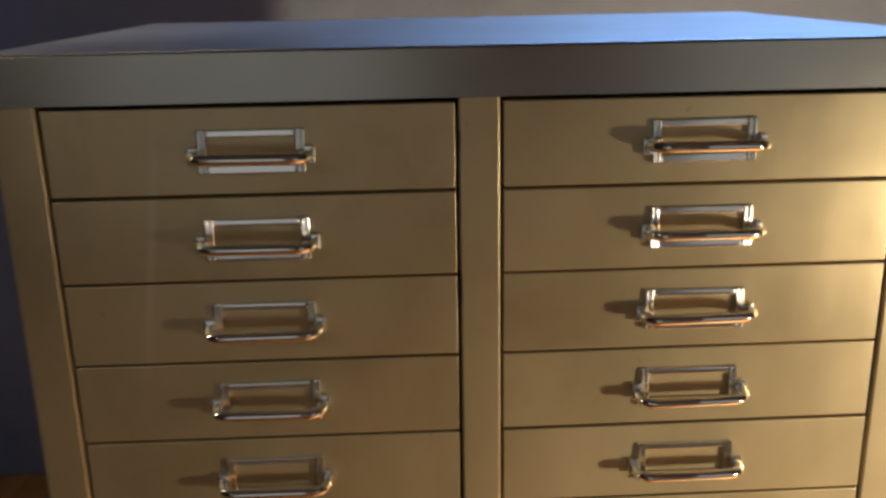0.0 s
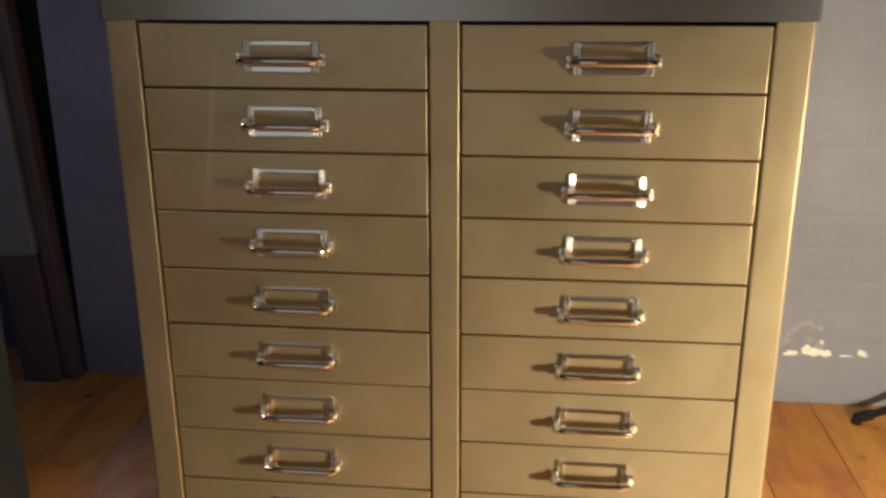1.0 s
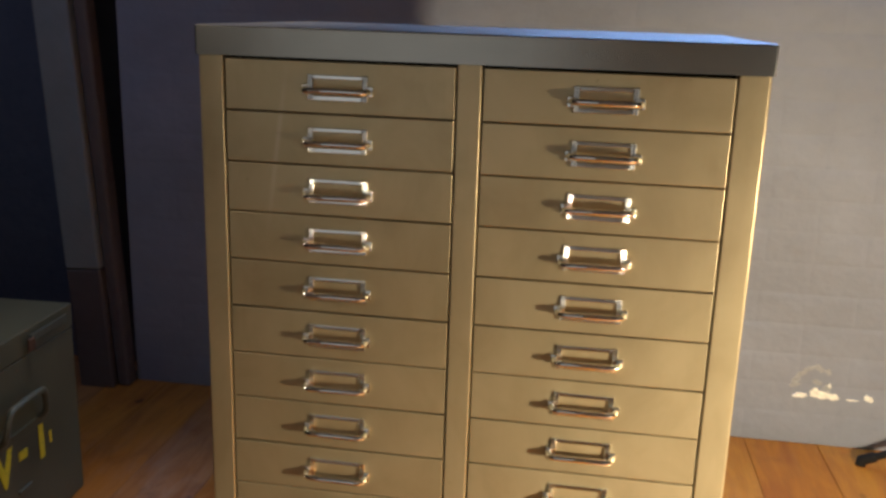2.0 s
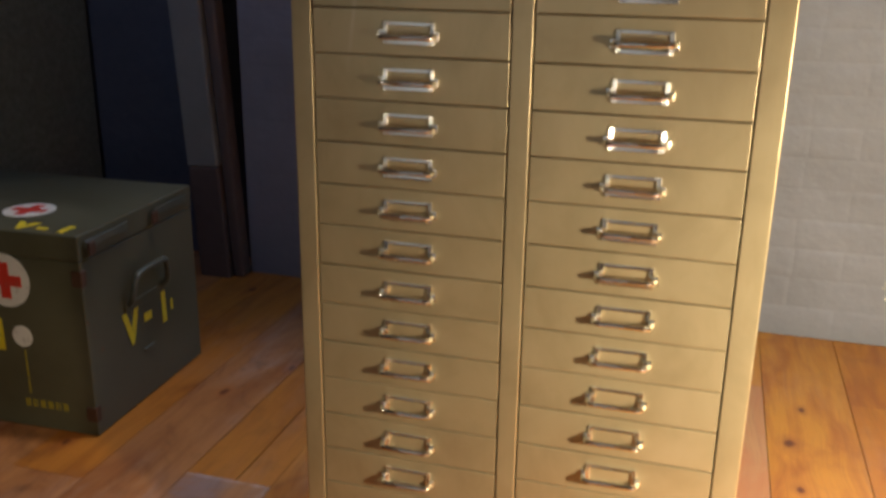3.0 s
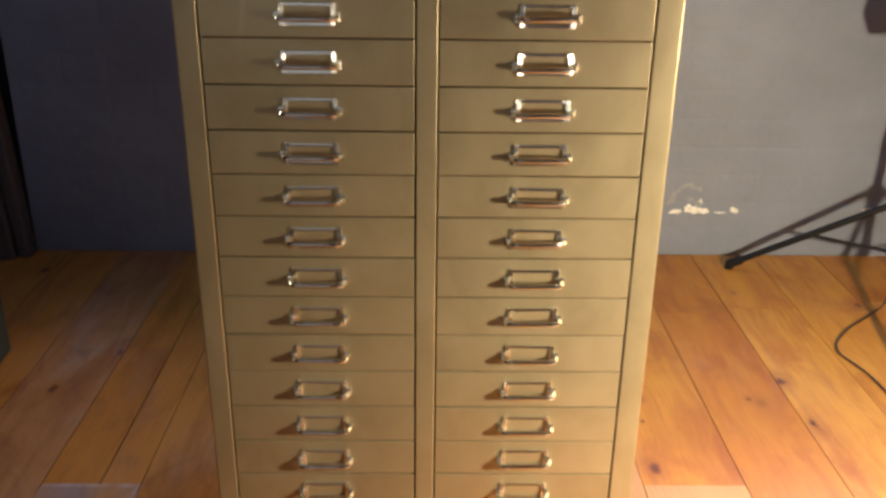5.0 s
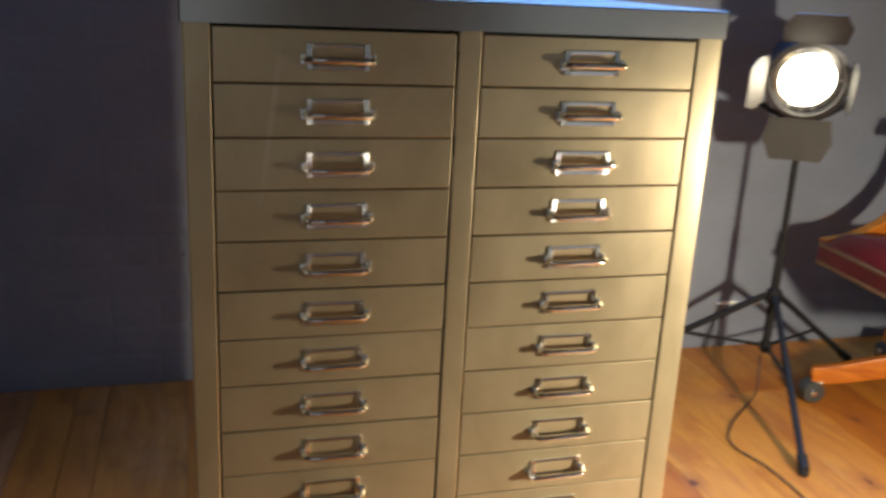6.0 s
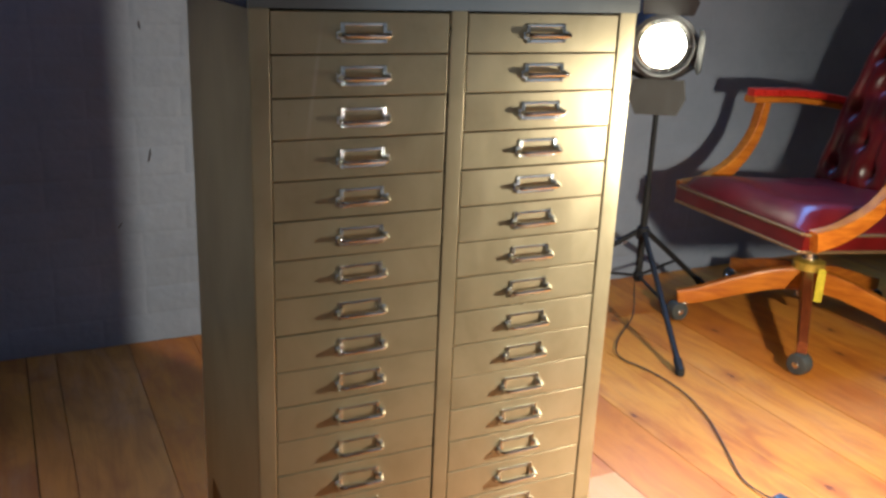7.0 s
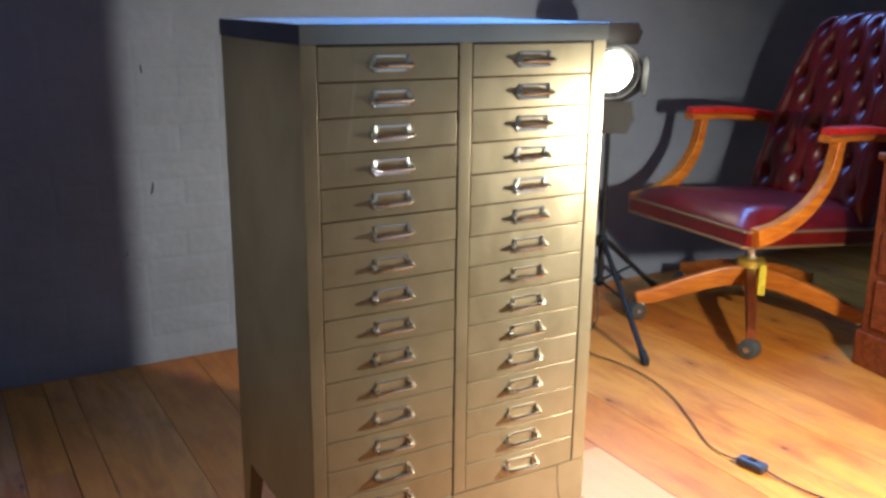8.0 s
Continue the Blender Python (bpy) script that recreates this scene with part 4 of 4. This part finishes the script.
cracks = thing("wall_cracks", "short dark cracks in the painted brick wall", "wall damage", kind="structure")
for cx, cz, w, h, a in ((-0.218, 0.508, 0.0028, 0.020, 8), (-0.225, 0.83, 0.0018, 0.012, -12), (0.02, 0.78, 0.0016, 0.018, 5), (-0.30, 0.33, 0.0016, 0.010, 30)):
    part("crack", prism([(-w, -h), (w * 0.4, -h * 0.7), (w, 0.0), (w * 0.5, h), (-w * 0.6, h * 0.4)], 0.001, "y"), GAP, cracks, m=pose(cx, WALL_Y - 0.0028, cz, 0, a, 0))
chips = thing("plaster_chips", "chipped white plaster patches low on the painted wall", "wall damage", kind="structure")
for i, (cx, cz, w, h) in enumerate(((0.716, 0.130, 0.030, 0.011), (0.666, 0.126, 0.016, 0.008), (0.700, 0.136, 0.016, 0.012), (0.742, 0.128, 0.014, 0.010), (0.822, 0.131, 0.013, 0.010), (0.728, 0.150, 0.006, 0.012), (0.655, 0.124, 0.010, 0.004), (0.783, 0.124, 0.018, 0.0025), (1.20, 0.135, 0.040, 0.008), (1.29, 0.130, 0.022, 0.007))):
    part("plaster_patch", chip(cx, cz, w, h, i, 0.0003 * i), PLASTER, chips)
SCRAPED = speckled("scraped_pale_paint", (0.30, 0.31, 0.325), 0.8, 0.0, 160, 0.5)
for i in range(17):
    a = radians(194 - 12.5 * i)
    rng = random.Random(60 + i)
    far = 0.050 if i < 12 else rng.uniform(0.015, 0.038)
    part("scraped_patch", chip(0.698 + far * math.cos(a if i < 12 else a * 2.3) + rng.uniform(-0.005, 0.005), 0.148 + far * abs(math.sin(a)) + rng.uniform(-0.004, 0.004), rng.uniform(0.006, 0.013), rng.uniform(0.004, 0.009), 40 + i, 0.0001 * i), SCRAPED, chips, "scraped pale paint")

# crumbs of plaster on the boards
for x, y, r in ((-0.522, 0.060, 0.0055), (-0.538, 0.132, 0.0030)):
    rng = random.Random(int(abs(x) * 1000))
    b = bmesh.new()
    bmesh.ops.create_icosphere(b, subdivisions=1, radius=r)
    for v in b.verts:
        v.co *= rng.uniform(0.7, 1.15)
        v.co.z = max(v.co.z * 0.6, -r * 0.35)
    crumb = part("plaster_crumb", b, PLASTER, m=pose(x, y, r * 0.35))
    tagged(crumb, "small crumb of white plaster on the floorboards", "crumb", "crumbs on the floor")

# ---- floorboards ----
boards_rng = random.Random(5)


def board_wood(x0, x1, y0, y1):
    if x1 < -0.25 and (y0 > 0.19 or x0 > -0.49):
        return BROWN_PINE
    if x1 < -0.25:
        return FADED_PINE if -0.66 < x0 < -0.64 and -1.5 < y0 < 0.2 else WORN_PINE
    if -0.31 < x0 < -0.12:
        return DIMMED_PINE
    if 0.36 < x0 < 0.38 and y0 < 0.25:
        return PALE_PINE
    return ROSE_PINE if 0.19 < x0 < 0.21 and y0 < 0.1 else PINE


def board(x0, x1, y0, y1):
    b = box(-(x1 - x0) / 2 + 0.0008, (x1 - x0) / 2 - 0.0008, -(y1 - y0) / 2 + 0.0004, (y1 - y0) / 2 - 0.0004, -0.020, 0.0)
    part("floorboard", b, board_wood(x0, x1, y0, y1), FLOOR, m=pose((x0 + x1) / 2, (y0 + y1) / 2, boards_rng.uniform(-0.0008, 0.0)))


SEAMS = [-2.30, -2.13, -1.96, -1.79, -1.62, -1.45, -1.28, -1.11, -0.965, -0.815, -0.648, -0.481, -0.300, -0.136, 0.031, 0.200, 0.371, 0.547, 0.72, 0.89, 1.06, 1.23, 1.40, 1.57, 1.74, 1.91, 2.08, 2.25, 2.42, 2.60, 2.80, 3.0]
for i, (x0, x1) in enumerate(zip(SEAMS, SEAMS[1:])):
    if abs(x0 - 0.371) < 0.01 or abs(x0 + 0.648) < 0.01:
        cuts = [FRONT_Y, -1.4, 0.272, WALL_Y]
    else:
        c = boards_rng.uniform(-1.9, -0.6)
        cuts = [FRONT_Y, c, WALL_Y] if boards_rng.random() < 0.5 else [FRONT_Y, c, boards_rng.uniform(0.5, 1.0), WALL_Y]
    if abs(x0 + 0.965) < 0.01:
        cuts = [FRONT_Y, -1.1, 0.195, WALL_Y]
    if x1 <= POST_X1:
        cuts[-1] = WALL_Y + 0.12
    for y0, y1 in zip(cuts, cuts[1:]):
        if abs(x0 + 0.648) < 0.01 and y0 > 0.2:  # a plank mended with two narrow ones
            board(x0, -0.5505, y0, y1)
            board(-0.5495, x1, y0, y1)
        else:
            board(x0, x1, y0, y1)

# ---- painted bricks ----
WALL_NORTH = bpy.data.objects["wall_north"]
BL, BH, J = 0.215, 0.065, 0.010


def brick_mesh(length, seed):
    """A brick face under many coats of paint: a soft pillow that falls away to the joint on all sides."""
    rng = random.Random(seed)
    b = bmesh.new()
    hx, hz, soft = length / 2 + J / 2, BH / 2 + J / 2, 0.014
    proud = rng.uniform(0.0002, 0.0009)
    grid = []
    for z in (-hz, -hz + soft * 0.45, -hz + soft, hz - soft, hz - soft * 0.45, hz):
        row = []
        for x in (-hx, -hx + soft * 0.45, -hx + soft, 0.0, hx - soft, hx - soft * 0.45, hx):
            inward = min(hx - abs(x), hz - abs(z)) / soft
            rise = proud * (0.0 if inward < 0.1 else 0.7 if inward < 0.9 else 1.0)
            jog = 0.0 if inward < 0.1 else 1.0
            row.append(b.verts.new((x + jog * rng.uniform(-0.002, 0.002), -rise - jog * rng.uniform(0, 0.0003), z + jog * rng.uniform(-0.0016, 0.0016))))
        grid.append(row)
    for lower, upper in zip(grid, grid[1:]):
        for k in range(6):
            b.faces.new((lower[k], lower[k + 1], upper[k + 1], upper[k]))
    return mesh_of("brick", b, WALL, "all")


LONG = [brick_mesh(BL, k) for k in range(8)]
SHORT = [brick_mesh((BL - J) / 2, 20 + k) for k in range(6)]
brick_rng = random.Random(9)
rest = bmesh.new()
for row in range(33):
    zc = 0.004 + J / 2 + BH / 2 + row * (BH + J)
    header = row % 4 == 2
    step = (BL + J) / 2 if header else BL + J
    x = POST_X1 + 0.02 + (0.06 if header else (0.0 if row % 2 else step / 2)) - step
    while x < 2.2:
        x += step
        half = (BL - J) / 4 if header else BL / 2
        if x - half < POST_X1 + 0.003:
            continue
        data = brick_rng.choice(SHORT if header else LONG)
        m = pose(x, WALL_Y - 0.0004 - brick_rng.uniform(0, 0.0002), zc)
        if zc < 1.20 and x < 1.75:
            part("brick", data, WALL, WALL_NORTH, m=m)
        else:
            b = bmesh.new()
            b.from_mesh(data)
            b.transform(m)
            joined(rest, b)
tagged(part("brick_courses", rest, WALL, WALL_NORTH), kind="stuff")
